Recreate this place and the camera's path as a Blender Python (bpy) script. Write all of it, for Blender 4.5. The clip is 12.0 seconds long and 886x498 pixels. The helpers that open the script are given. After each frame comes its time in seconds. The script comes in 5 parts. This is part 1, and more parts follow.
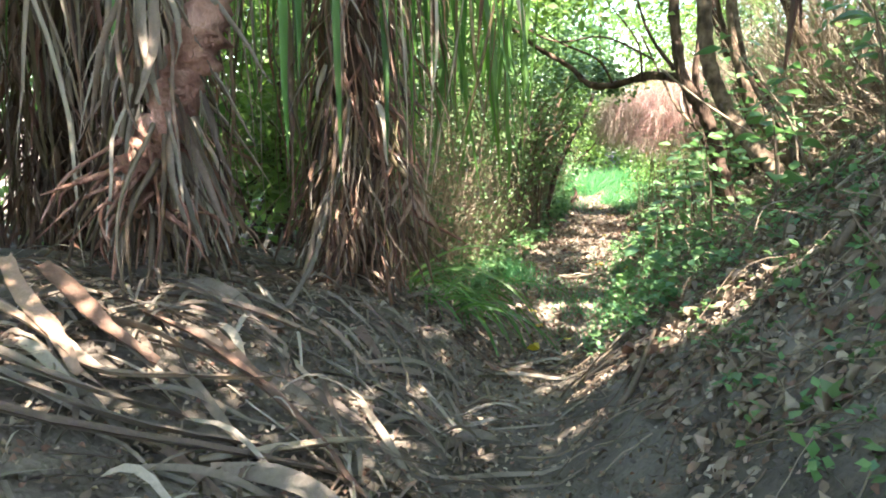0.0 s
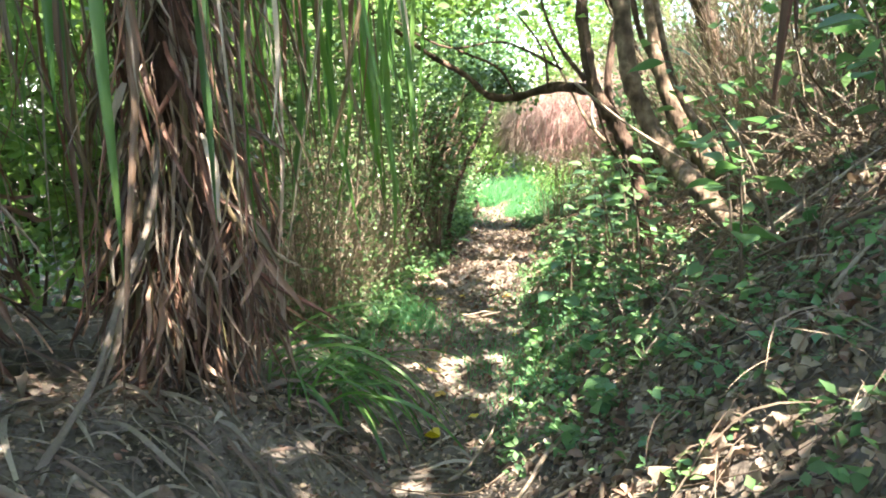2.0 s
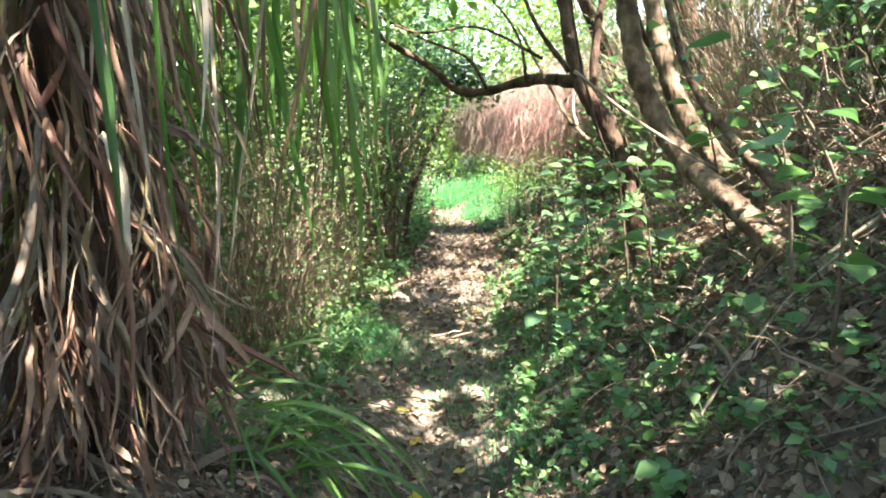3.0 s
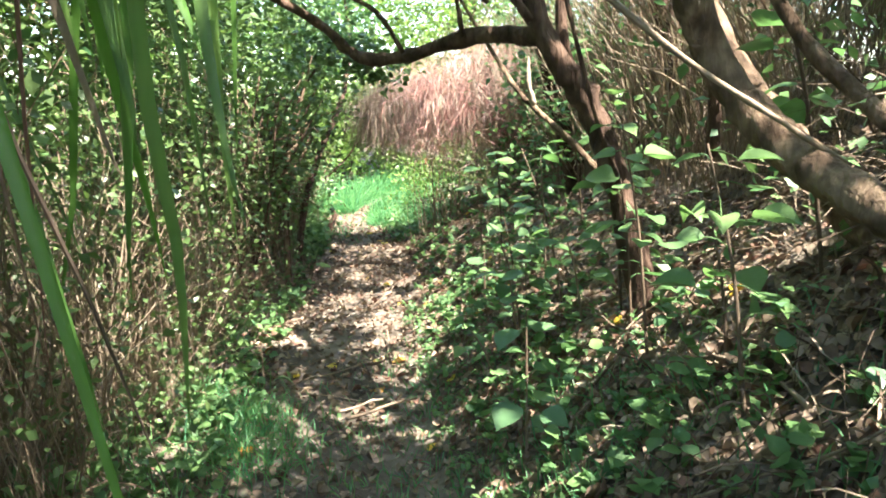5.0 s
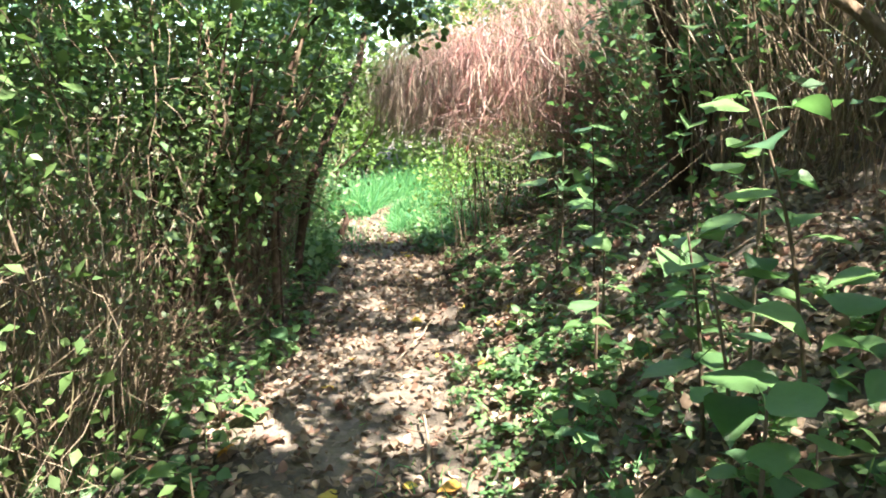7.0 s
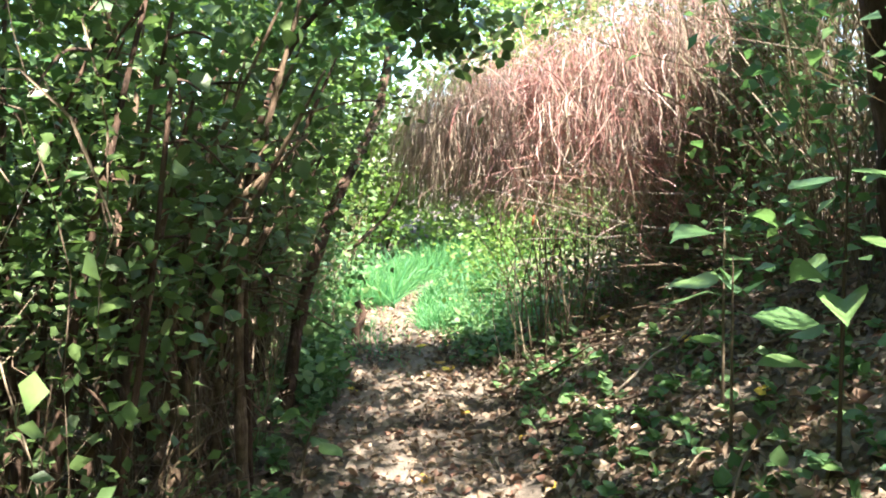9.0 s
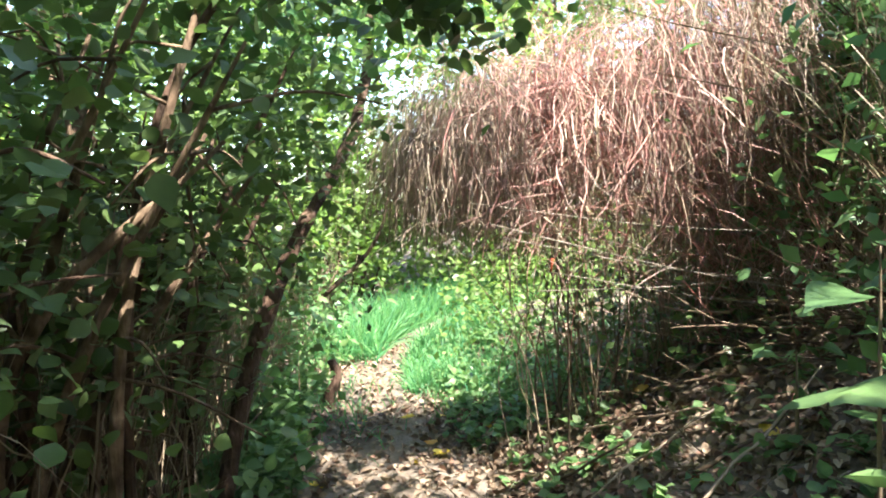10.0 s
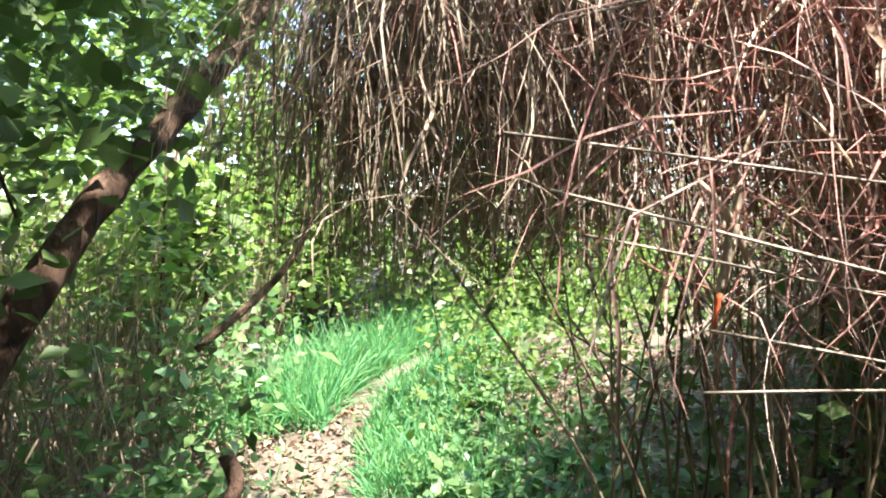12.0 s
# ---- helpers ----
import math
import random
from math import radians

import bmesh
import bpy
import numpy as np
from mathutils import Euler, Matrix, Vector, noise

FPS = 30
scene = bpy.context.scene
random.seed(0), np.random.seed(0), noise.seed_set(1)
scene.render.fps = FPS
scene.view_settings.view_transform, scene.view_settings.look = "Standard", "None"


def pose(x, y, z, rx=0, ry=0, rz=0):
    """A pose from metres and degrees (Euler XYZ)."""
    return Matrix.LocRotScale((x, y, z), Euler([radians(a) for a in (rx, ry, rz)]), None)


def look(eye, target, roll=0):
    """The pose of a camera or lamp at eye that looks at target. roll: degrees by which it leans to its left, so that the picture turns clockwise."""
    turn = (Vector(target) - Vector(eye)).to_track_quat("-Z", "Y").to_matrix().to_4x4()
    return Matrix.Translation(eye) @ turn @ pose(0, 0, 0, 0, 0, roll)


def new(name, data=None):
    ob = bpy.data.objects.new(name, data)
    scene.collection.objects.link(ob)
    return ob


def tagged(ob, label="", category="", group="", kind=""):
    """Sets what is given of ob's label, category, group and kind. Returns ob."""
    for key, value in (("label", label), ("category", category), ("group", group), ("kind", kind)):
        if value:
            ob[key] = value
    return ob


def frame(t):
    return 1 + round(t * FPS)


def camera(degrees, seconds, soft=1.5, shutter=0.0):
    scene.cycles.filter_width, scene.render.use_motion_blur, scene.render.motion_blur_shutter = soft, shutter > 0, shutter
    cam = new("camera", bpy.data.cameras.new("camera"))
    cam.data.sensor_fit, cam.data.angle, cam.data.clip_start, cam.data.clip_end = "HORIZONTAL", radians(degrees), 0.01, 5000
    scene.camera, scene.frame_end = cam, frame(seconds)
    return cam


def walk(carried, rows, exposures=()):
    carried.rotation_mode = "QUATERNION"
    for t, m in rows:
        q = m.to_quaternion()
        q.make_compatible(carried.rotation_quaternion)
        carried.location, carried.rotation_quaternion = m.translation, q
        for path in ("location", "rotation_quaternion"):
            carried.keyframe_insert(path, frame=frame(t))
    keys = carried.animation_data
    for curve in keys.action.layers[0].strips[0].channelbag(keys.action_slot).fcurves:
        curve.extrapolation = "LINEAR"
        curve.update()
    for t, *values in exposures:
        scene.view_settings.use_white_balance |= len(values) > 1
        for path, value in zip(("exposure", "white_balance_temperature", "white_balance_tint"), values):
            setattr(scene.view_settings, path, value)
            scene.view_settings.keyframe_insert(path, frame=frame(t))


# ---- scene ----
cam = camera(64.4, 12.0, soft=1.9)
PATH = [
    (0, (0.079, 0.011, 1.716), (0.056, 1.969, 1.307), -0.2),
    (0.5, (0.093, 0.251, 1.762), (0.167, 2.206, 1.35), -0.2),
    (1, (0.161, 0.52, 1.762), (0.301, 2.472, 1.35), -0.4),
    (1.5, (0.219, 0.837, 1.786), (0.401, 2.786, 1.376), -0.5),
    (2, (0.275, 1.13, 1.844), (0.52, 3.072, 1.435), -0.6),
    (2.5, (0.239, 1.443, 1.856), (0.544, 3.377, 1.445), -0.7),
    (3, (0.223, 1.895, 1.81), (0.617, 3.811, 1.397), -0.6),
    (3.5, (0.261, 2.382, 1.776), (0.741, 4.279, 1.361), -0.8),
    (3.7, (0.26, 2.522, 1.788), (0.769, 4.411, 1.37), -0.9),
    (5.3, (0.674, 3.926, 1.65), (1.349, 5.759, 1.217), -1.5),
    (5.5, (0.744, 4.128, 1.629), (1.422, 5.959, 1.197), -1.3),
    (6, (0.851, 4.669, 1.464), (1.49, 6.514, 1.029), -1.4),
    (6.5, (0.959, 5.271, 1.364), (1.584, 7.12, 0.927), -1.2),
    (8.3, (1.313, 7.158, 1.282), (1.908, 9.041, 0.969), -2.2),
    (8.5, (1.379, 7.372, 1.238), (1.969, 9.261, 0.95), -2.1),
    (9, (1.498, 7.901, 1.196), (2.072, 9.804, 0.969), -2.1),
    (9.5, (1.664, 8.398, 1.199), (2.241, 10.306, 1.036), -2.2),
    (10, (1.845, 8.978, 1.172), (2.441, 10.882, 1.039), -2.2),
    (10.5, (1.978, 9.527, 1.118), (2.616, 11.419, 1.008), -2.2),
    (11, (2.124, 10.117, 1.093), (2.8, 11.997, 0.994), -2.2),
    (11.5, (2.29, 10.66, 1.072), (2.971, 12.538, 0.973), -1.8),
    (12, (2.528, 11.158, 1.025), (3.182, 13.046, 0.927), -1.6),
]
walk(cam, [(t, look(eye, target, roll)) for t, eye, target, roll in PATH], exposures=[(0.0, 3.8), (3.5, 3.68), (6.0, 3.35), (9.0, 3.32), (12.0, 3.08)])

# ---- light ----
SUN_AZ, SUN_EL = radians(152), radians(60)      # azimuth from +y towards +x
SUN = Vector((math.sin(SUN_AZ) * math.cos(SUN_EL), math.cos(SUN_AZ) * math.cos(SUN_EL), math.sin(SUN_EL)))
world = bpy.data.worlds.new("sky")
scene.world = world
world.use_nodes = True
wn = world.node_tree.nodes
sky = wn.new("ShaderNodeTexSky")
sky.sky_type, sky.sun_disc, sky.sun_elevation, sky.sun_rotation = "NISHITA", False, SUN_EL, SUN_AZ
wn["Background"].inputs[1].default_value = 0.1
world.node_tree.links.new(sky.outputs[0], wn["Background"].inputs[0])
sun = new("sun", bpy.data.lights.new("sun", "SUN"))
sun.data.energy, sun.data.angle, sun.data.color = 4.0, radians(0.5), (1.0, 0.93, 0.82)
sun.matrix_world = look(SUN * 30, (0, 0, 0))
scene.view_settings.exposure = 3.8

# ---- materials ----
def ramp_fill(ramp, colours):
    els = ramp.color_ramp.elements
    while len(els) < len(colours):
        els.new(0.5)
    for i, c in enumerate(colours):
        els[i].position = i / max(1, len(colours) - 1)
        els[i].color = (*c, 1)


def material(name, colours, rough=0.6, spec=0.4, glow=0.0, grain=60.0, grain_mix=0.35, bump=0.3, island=True, stretch=(1, 1, 1), stain=2.0, bump_size=0.01):
    """Colour spread over separate pieces, with a fine grain, a coarse stain and relief. glow: share of light let through."""
    m = bpy.data.materials.new(name)
    m.use_nodes = True
    n, l = m.node_tree.nodes, m.node_tree.links
    b = n["Principled BSDF"]
    b.inputs["Roughness"].default_value = rough
    b.inputs["Specular IOR Level"].default_value = spec
    co = n.new("ShaderNodeTexCoord")
    mp = n.new("ShaderNodeMapping")
    mp.inputs["Scale"].default_value = stretch
    l.new(co.outputs["Object"], mp.inputs[0])
    fine, coarse = n.new("ShaderNodeTexNoise"), n.new("ShaderNodeTexNoise")
    fine.inputs["Scale"].default_value, fine.inputs["Detail"].default_value = grain, 6
    coarse.inputs["Scale"].default_value, coarse.inputs["Detail"].default_value = stain, 4
    l.new(mp.outputs[0], fine.inputs["Vector"])
    l.new(co.outputs["Object"], coarse.inputs["Vector"])
    ramp = n.new("ShaderNodeValToRGB")
    ramp_fill(ramp, colours)
    if island:
        geo, obj, add, wrap = n.new("ShaderNodeNewGeometry"), n.new("ShaderNodeObjectInfo"), n.new("ShaderNodeMath"), n.new("ShaderNodeMath")
        l.new(geo.outputs["Random Per Island"], add.inputs[0])
        l.new(obj.outputs["Random"], add.inputs[1])
        wrap.operation = "FRACT"
        l.new(add.outputs[0], wrap.inputs[0])
        l.new(wrap.outputs[0], ramp.inputs[0])
    else:
        spread = n.new("ShaderNodeMapRange")
        spread.inputs[1].default_value, spread.inputs[2].default_value = 0.3, 0.7
        l.new(coarse.outputs[0], spread.inputs[0])
        l.new(spread.outputs[0], ramp.inputs[0])
    shade = n.new("ShaderNodeMix")
    shade.data_type, shade.blend_type = "RGBA", "OVERLAY"
    shade.inputs[0].default_value = grain_mix
    both = n.new("ShaderNodeMix")
    both.data_type = "RGBA"
    both.inputs[0].default_value = 0.3
    l.new(fine.outputs[0], both.inputs[6])
    l.new(coarse.outputs[0], both.inputs[7])
    l.new(ramp.outputs[0], shade.inputs[6])
    l.new(both.outputs[2], shade.inputs[7])
    l.new(shade.outputs[2], b.inputs["Base Color"])
    bp = n.new("ShaderNodeBump")
    bp.inputs["Strength"].default_value, bp.inputs["Distance"].default_value = bump, bump_size
    l.new(fine.outputs[0], bp.inputs["Height"])
    l.new(bp.outputs[0], b.inputs["Normal"])
    if glow:
        tr, mix = n.new("ShaderNodeBsdfTranslucent"), n.new("ShaderNodeMixShader")
        hsv = n.new("ShaderNodeHueSaturation")
        hsv.inputs["Saturation"].default_value, hsv.inputs["Value"].default_value = 1.15, 1.5
        l.new(shade.outputs[2], hsv.inputs["Color"])
        l.new(hsv.outputs[0], tr.inputs[0])
        mix.inputs[0].default_value = glow
        l.new(b.outputs[0], mix.inputs[1])
        l.new(tr.outputs[0], mix.inputs[2])
        l.new(mix.outputs[0], n["Material Output"].inputs[0])
    return m


M_SOIL = material("soil", [(0.065, 0.052, 0.042), (0.13, 0.106, 0.086), (0.19, 0.158, 0.13)], 0.95, 0.2, 0, 45, 0.6, 0.8, False, stain=1.6, bump_size=0.02)
M_LITTER = material("leaf_litter", [(0.075, 0.05, 0.035), (0.17, 0.12, 0.083), (0.28, 0.21, 0.15), (0.11, 0.076, 0.053), (0.40, 0.32, 0.24), (0.17, 0.085, 0.06), (0.13, 0.09, 0.06)], 0.7, 0.4, 0.12)
M_YELLOW = material("yellow_leaf", [(0.55, 0.38, 0.05), (0.62, 0.50, 0.10), (0.5, 0.22, 0.05)], 0.5, 0.4, 0.25)
# darkest and palest tones put hollow shade and sun highlights into the leaf colours
M_DEADSTRAP = material("dead_strap_leaf", [(0.075, 0.038, 0.025), (0.20, 0.125, 0.08), (0.165, 0.066, 0.045), (0.36, 0.28, 0.205), (0.035, 0.02, 0.015), (0.20, 0.09, 0.062), (0.46, 0.38, 0.30), (0.045, 0.025, 0.018), (0.14, 0.11, 0.05), (0.10, 0.05, 0.034)], 0.6, 0.45, 0.12, 90, 0.5, 0.4, stretch=(1, 1, 0.08))
M_GREYSTRIP = material("weathered_strap_leaf", [(0.11, 0.082, 0.06), (0.19, 0.15, 0.113), (0.075, 0.05, 0.036), (0.14, 0.09, 0.066), (0.31, 0.26, 0.205), (0.09, 0.066, 0.05)], 0.6, 0.45, 0.05, 80, 0.5, 0.4)
M_STRAP = material("green_strap_leaf", [(0.06, 0.14, 0.03), (0.10, 0.20, 0.04), (0.05, 0.11, 0.03), (0.13, 0.22, 0.06)], 0.4, 0.5, 0.35, 70, 0.25, 0.15, stretch=(1, 1, 0.05))
M_GRASS = material("grass_blade", [(0.06, 0.18, 0.07), (0.09, 0.25, 0.10), (0.15, 0.30, 0.11), (0.07, 0.22, 0.12)], 0.5, 0.4, 0.4, grain_mix=0.15, bump=0.05)
M_LEAF = material("broad_green_leaf", [(0.07, 0.14, 0.055), (0.10, 0.19, 0.07), (0.15, 0.245, 0.09), (0.08, 0.165, 0.085)], 0.45, 0.35, 0.35, 50, 0.2, 0.15)
# also colours some foliage that is dark only because it stands in shade
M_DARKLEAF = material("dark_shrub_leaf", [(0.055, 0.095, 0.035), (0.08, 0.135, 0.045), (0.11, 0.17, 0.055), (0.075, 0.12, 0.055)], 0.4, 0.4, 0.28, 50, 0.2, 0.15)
M_CANOPY = material("canopy_leaf", [(0.09, 0.155, 0.045), (0.13, 0.215, 0.06), (0.19, 0.27, 0.08), (0.11, 0.18, 0.07)], 0.42, 0.45, 0.45, 50, 0.15, 0.1)
M_DRY = material("dry_grass_stem", [(0.14, 0.10, 0.068), (0.23, 0.175, 0.118), (0.08, 0.056, 0.039), (0.34, 0.275, 0.20), (0.16, 0.115, 0.08), (0.13, 0.125, 0.065)], 0.65, 0.35, 0.2, grain_mix=0.2, bump=0.05)
# dark tones put the mound's inner shadow into the grass colour
M_PINKDRY = material("red_brown_dry_grass", [(0.32, 0.155, 0.135), (0.48, 0.27, 0.24), (0.10, 0.05, 0.045), (0.60, 0.46, 0.42), (0.40, 0.17, 0.155), (0.15, 0.075, 0.065)], 0.6, 0.4, 0.25, grain_mix=0.2, bump=0.05)
M_BARK = material("dark_bark", [(0.035, 0.022, 0.016), (0.075, 0.046, 0.033), (0.12, 0.078, 0.056)], 0.9, 0.2, 0, 40, 0.75, 1.0, False, (1, 1, 0.22), 9, 0.03)
M_TANBARK = material("tan_bark", [(0.05, 0.032, 0.021), (0.11, 0.074, 0.05), (0.20, 0.142, 0.097), (0.075, 0.05, 0.034)], 0.9, 0.2, 0, 32, 0.75, 1.0, False, (1, 1, 0.25), 9, 0.03)
M_PALEBARK = material("pale_bark", [(0.20, 0.155, 0.115), (0.32, 0.26, 0.20), (0.46, 0.39, 0.32)], 0.8, 0.25, 0, 40, 0.5, 0.6, False, (1, 1, 0.4), 6, 0.015)
M_TWIG = material("twig", [(0.07, 0.048, 0.034), (0.14, 0.10, 0.07), (0.26, 0.20, 0.145)], 0.8, 0.25, 0, 60, 0.4, 0.4)
M_REDDEAD = material("red_brown_dead_leaf", [(0.16, 0.085, 0.055), (0.10, 0.055, 0.038), (0.24, 0.13, 0.085), (0.30, 0.20, 0.14), (0.07, 0.042, 0.03)], 0.65, 0.4, 0.05, 90, 0.5, 0.4, stretch=(1, 1, 0.1))
M_DARKDEAD = material("dark_dead_leaf", [(0.07, 0.035, 0.026), (0.11, 0.055, 0.04)], 0.7, 0.3, 0.0, 90, 0.5, 0.4, stretch=(1, 1, 0.08))
M_THATCH = material("hanging_dry_grass", [(0.16, 0.115, 0.085), (0.25, 0.19, 0.14), (0.10, 0.07, 0.055), (0.36, 0.29, 0.22), (0.13, 0.09, 0.07)], 0.6, 0.4, 0.12, grain_mix=0.2, bump=0.05)
M_SHEATH = material("tan_leaf_sheath", [(0.24, 0.165, 0.11), (0.32, 0.245, 0.175), (0.16, 0.10, 0.07), (0.40, 0.33, 0.255)], 0.5, 0.45, 0.08, 40, 0.5, 0.4, stretch=(1, 1, 0.2))
M_FIBRE = material("red_fibrous_bark", [(0.16, 0.075, 0.055), (0.27, 0.135, 0.10), (0.36, 0.21, 0.165)], 0.85, 0.25, 0, 70, 0.7, 1.0, False, (1, 1, 0.3), 8, 0.02)
M_WIRE = material("weathered_wire", [(0.17, 0.14, 0.115), (0.26, 0.22, 0.185)], 0.5, 0.5, 0, 80, 0.3, 0.2)
M_ORANGE = material("orange_tip", [(0.6, 0.12, 0.04), (0.7, 0.2, 0.06)], 0.6, 0.4, 0.1)

# ---- geometry helpers ----
RNG = np.random.default_rng(7)


def uni(a, b, n):
    return RNG.uniform(a, b, n)


def mesh_of(name, verts, tris, smooth=True):
    me = bpy.data.meshes.new(name)
    verts = np.asarray(verts, dtype=np.float32).reshape(-1, 3)
    tris = np.asarray(tris, dtype=np.int32).reshape(-1, 3)
    me.vertices.add(len(verts))
    me.vertices.foreach_set("co", verts.ravel())
    me.loops.add(tris.size)
    me.loops.foreach_set("vertex_index", tris.ravel())
    me.polygons.add(len(tris))
    me.polygons.foreach_set("loop_start", np.arange(0, tris.size, 3, dtype=np.int32))
    me.polygons.foreach_set("use_smooth", np.full(len(tris), smooth))
    me.update(calc_edges=True)
    return me


def join(*pieces):
    vs, fs, base = [], [], 0
    for v, f in pieces:
        v = np.asarray(v).reshape(-1, 3)
        vs.append(v)
        fs.append(np.asarray(f).reshape(-1, 3) + base)
        base += len(v)
    return np.concatenate(vs), np.concatenate(fs)


def part(name, geo, mat, parent=None, label="", at=None):
    """One mesh object; geo: vertices and triangles in world metres. at: its base, as origin."""
    v, f = geo
    v = np.asarray(v).reshape(-1, 3)
    if parent is not None:
        o = np.array(parent.matrix_world.translation) if parent.parent is None else np.array(parent["base"])
    else:
        o = np.array(at if at is not None else (0, 0, 0), dtype=float)
    ob = new(name, mesh_of(name, v - o, f))
    ob.data.materials.append(mat)
    if parent is not None:
        ob.parent = parent
        ob["base"] = [float(c) for c in o]
        if label:
            ob["label"] = label
    else:
        ob.matrix_world = Matrix.Translation(o)
    return ob


def thing(name, at, label, category, group="", kind=""):
    ob = new(name)
    ob.empty_display_size = 0.1
    ob.matrix_world = Matrix.Translation([float(c) for c in at])
    return tagged(ob, label, category, group, kind)


def unit(v):
    v = np.asarray(v, dtype=float)
    return v / np.maximum(np.linalg.norm(v, axis=-1, keepdims=True), 1e-9)


def smooth_line(points, n):
    """Points on a Catmull-Rom curve through those given."""
    p = np.asarray(points, dtype=float)
    p = np.vstack([2 * p[0] - p[1], p, 2 * p[-1] - p[-2]])
    s = np.linspace(0, len(p) - 3 - 1e-6, n)
    i = s.astype(int)
    u = (s - i)[:, None]
    a, b, c, d = p[i], p[i + 1], p[i + 2], p[i + 3]
    return 0.5 * (2 * b + (c - a) * u + (2 * a - 5 * b + 4 * c - d) * u**2 + (3 * b - a - 3 * c + d) * u**3)


def tube(points, r0, r1, n=24, sides=9, rough=0.12):
    """A tapered, knobbly limb along a smooth curve."""
    p = smooth_line(points, n)
    t = unit(np.gradient(p, axis=0))
    side = unit(np.cross(t, np.array([0.31, 0.17, 0.93]) if abs(t[0][2]) < 0.9 else np.array([1.0, 0.2, 0.1])))
    other = np.cross(t, side)
    a = np.linspace(0, 2 * np.pi, sides, endpoint=False)
    rad = (np.linspace(1, 0, n) ** 0.8 * (r0 - r1) + r1)[:, None] * (1 + rough * RNG.normal(size=(n, 1)) * 0.5 + rough * RNG.normal(size=(n, sides)) * 0.6)
    v = p[:, None] + rad[..., None] * (np.cos(a)[None, :, None] * side[:, None] + np.sin(a)[None, :, None] * other[:, None])
    f = []
    for i in range(n - 1):
        for j in range(sides):
            k = (j + 1) % sides
            q = (i * sides + j, i * sides + k, (i + 1) * sides + k, (i + 1) * sides + j)
            f += [(q[0], q[1], q[2]), (q[0], q[2], q[3])]
    top, bot = n * sides, n * sides + 1
    v = np.vstack([v.reshape(-1, 3), p[-1], p[0]])
    for j in range(sides):
        k = (j + 1) % sides
        f += [((n - 1) * sides + j, (n - 1) * sides + k, top), (k, j, bot)]
    return v, np.array(f)


def straps(root, way, length, width, droop, segs=8, fold=0.25, wave=0.0, blunt=0.0, twist=0.6):
    """Many long leaves at once: from root along way, bowing down by droop, V-folded, tapering to a tip."""
    root, way = np.asarray(root, float).reshape(-1, 3), unit(np.asarray(way, float).reshape(-1, 3))
    n = len(root)
    length, width, droop = [np.broadcast_to(np.asarray(q, float), n) for q in (length, width, droop)]
    pos, d = [root], way.copy()
    for k in range(segs):
        d = d + np.stack([np.zeros(n), np.zeros(n), -droop / segs], 1) + (RNG.normal(size=(n, 3)) * wave / segs if wave else 0)
        d = unit(d)
        pos.append(pos[-1] + d * (length / segs)[:, None])
    pos = np.stack(pos, 1)
    t = unit(np.gradient(pos, axis=1))
    ref = unit(np.stack([RNG.normal(size=n), RNG.normal(size=n), np.full(n, 0.25)], 1))
    hor = np.cross(way, [0, 0, 1.0]) + 1e-3 * ref
    flat = np.linalg.norm(hor, axis=1) < 0.35
    hor[flat] = np.cross(way[flat], ref[flat])
    hor = unit(hor + twist * 0.5 * RNG.normal(size=(n, 3)))
    side = unit(hor[:, None] - t * np.sum(hor[:, None] * t, -1, keepdims=True))
    nor = np.cross(side, t)
    s = np.linspace(0, 1, segs + 1)
    prof = np.clip(np.minimum(0.55 + 1.6 * s, 1.0) * (1 - np.maximum(0, (s - 0.45) / 0.55) ** 1.6 * (1 - blunt)), 0.03, 1)
    w = 0.5 * width[:, None, None] * prof[None, :, None]
    v = np.stack([pos - side * w + nor * w * fold * 2, pos, pos + side * w + nor * w * fold * 2], 2)
    f = []
    for i in range(segs):
        for j in range(2):
            a = i * 3 + j
            f += [(a, a + 1, a + 4), (a, a + 4, a + 3)]
    f = np.array(f)
    return v.reshape(-1, 3), (f[None] + (np.arange(n) * 3 * (segs + 1))[:, None, None]).reshape(-1, 3)


def strap_pieces(name, parent, mat, geo, segs=8):
    """Each leaf of straps() as a part of its own."""
    v, f = geo
    k, per = 3 * (segs + 1), segs * 4
    return [part(name, (v[i * k:(i + 1) * k], f[:per]), mat, parent) for i in range(len(v) // k)]


LEAF_V = np.array([(0, 0, 0), (-.30, .25, .05), (0, .25, 0), (.30, .25, .05), (-.33, .55, .05), (0, .55, -.02), (.33, .55, .05), (-.16, .82, 0), (0, .82, -.06), (.16, .82, 0), (0, 1.05, -.13)])
LEAF_F = np.array([(0, 2, 1), (0, 3, 2), (1, 2, 5), (1, 5, 4), (2, 3, 6), (2, 6, 5), (4, 5, 8), (4, 8, 7), (5, 6, 9), (5, 9, 8), (7, 8, 10), (8, 9, 10)])
SMALL_V = np.array([(0, 0, 0), (-.27, .45, .07), (0, .5, 0), (.27, .45, .07), (0, 1, -.08)])
SMALL_F = np.array([(0, 2, 1), (0, 3, 2), (1, 2, 4), (2, 3, 4)])


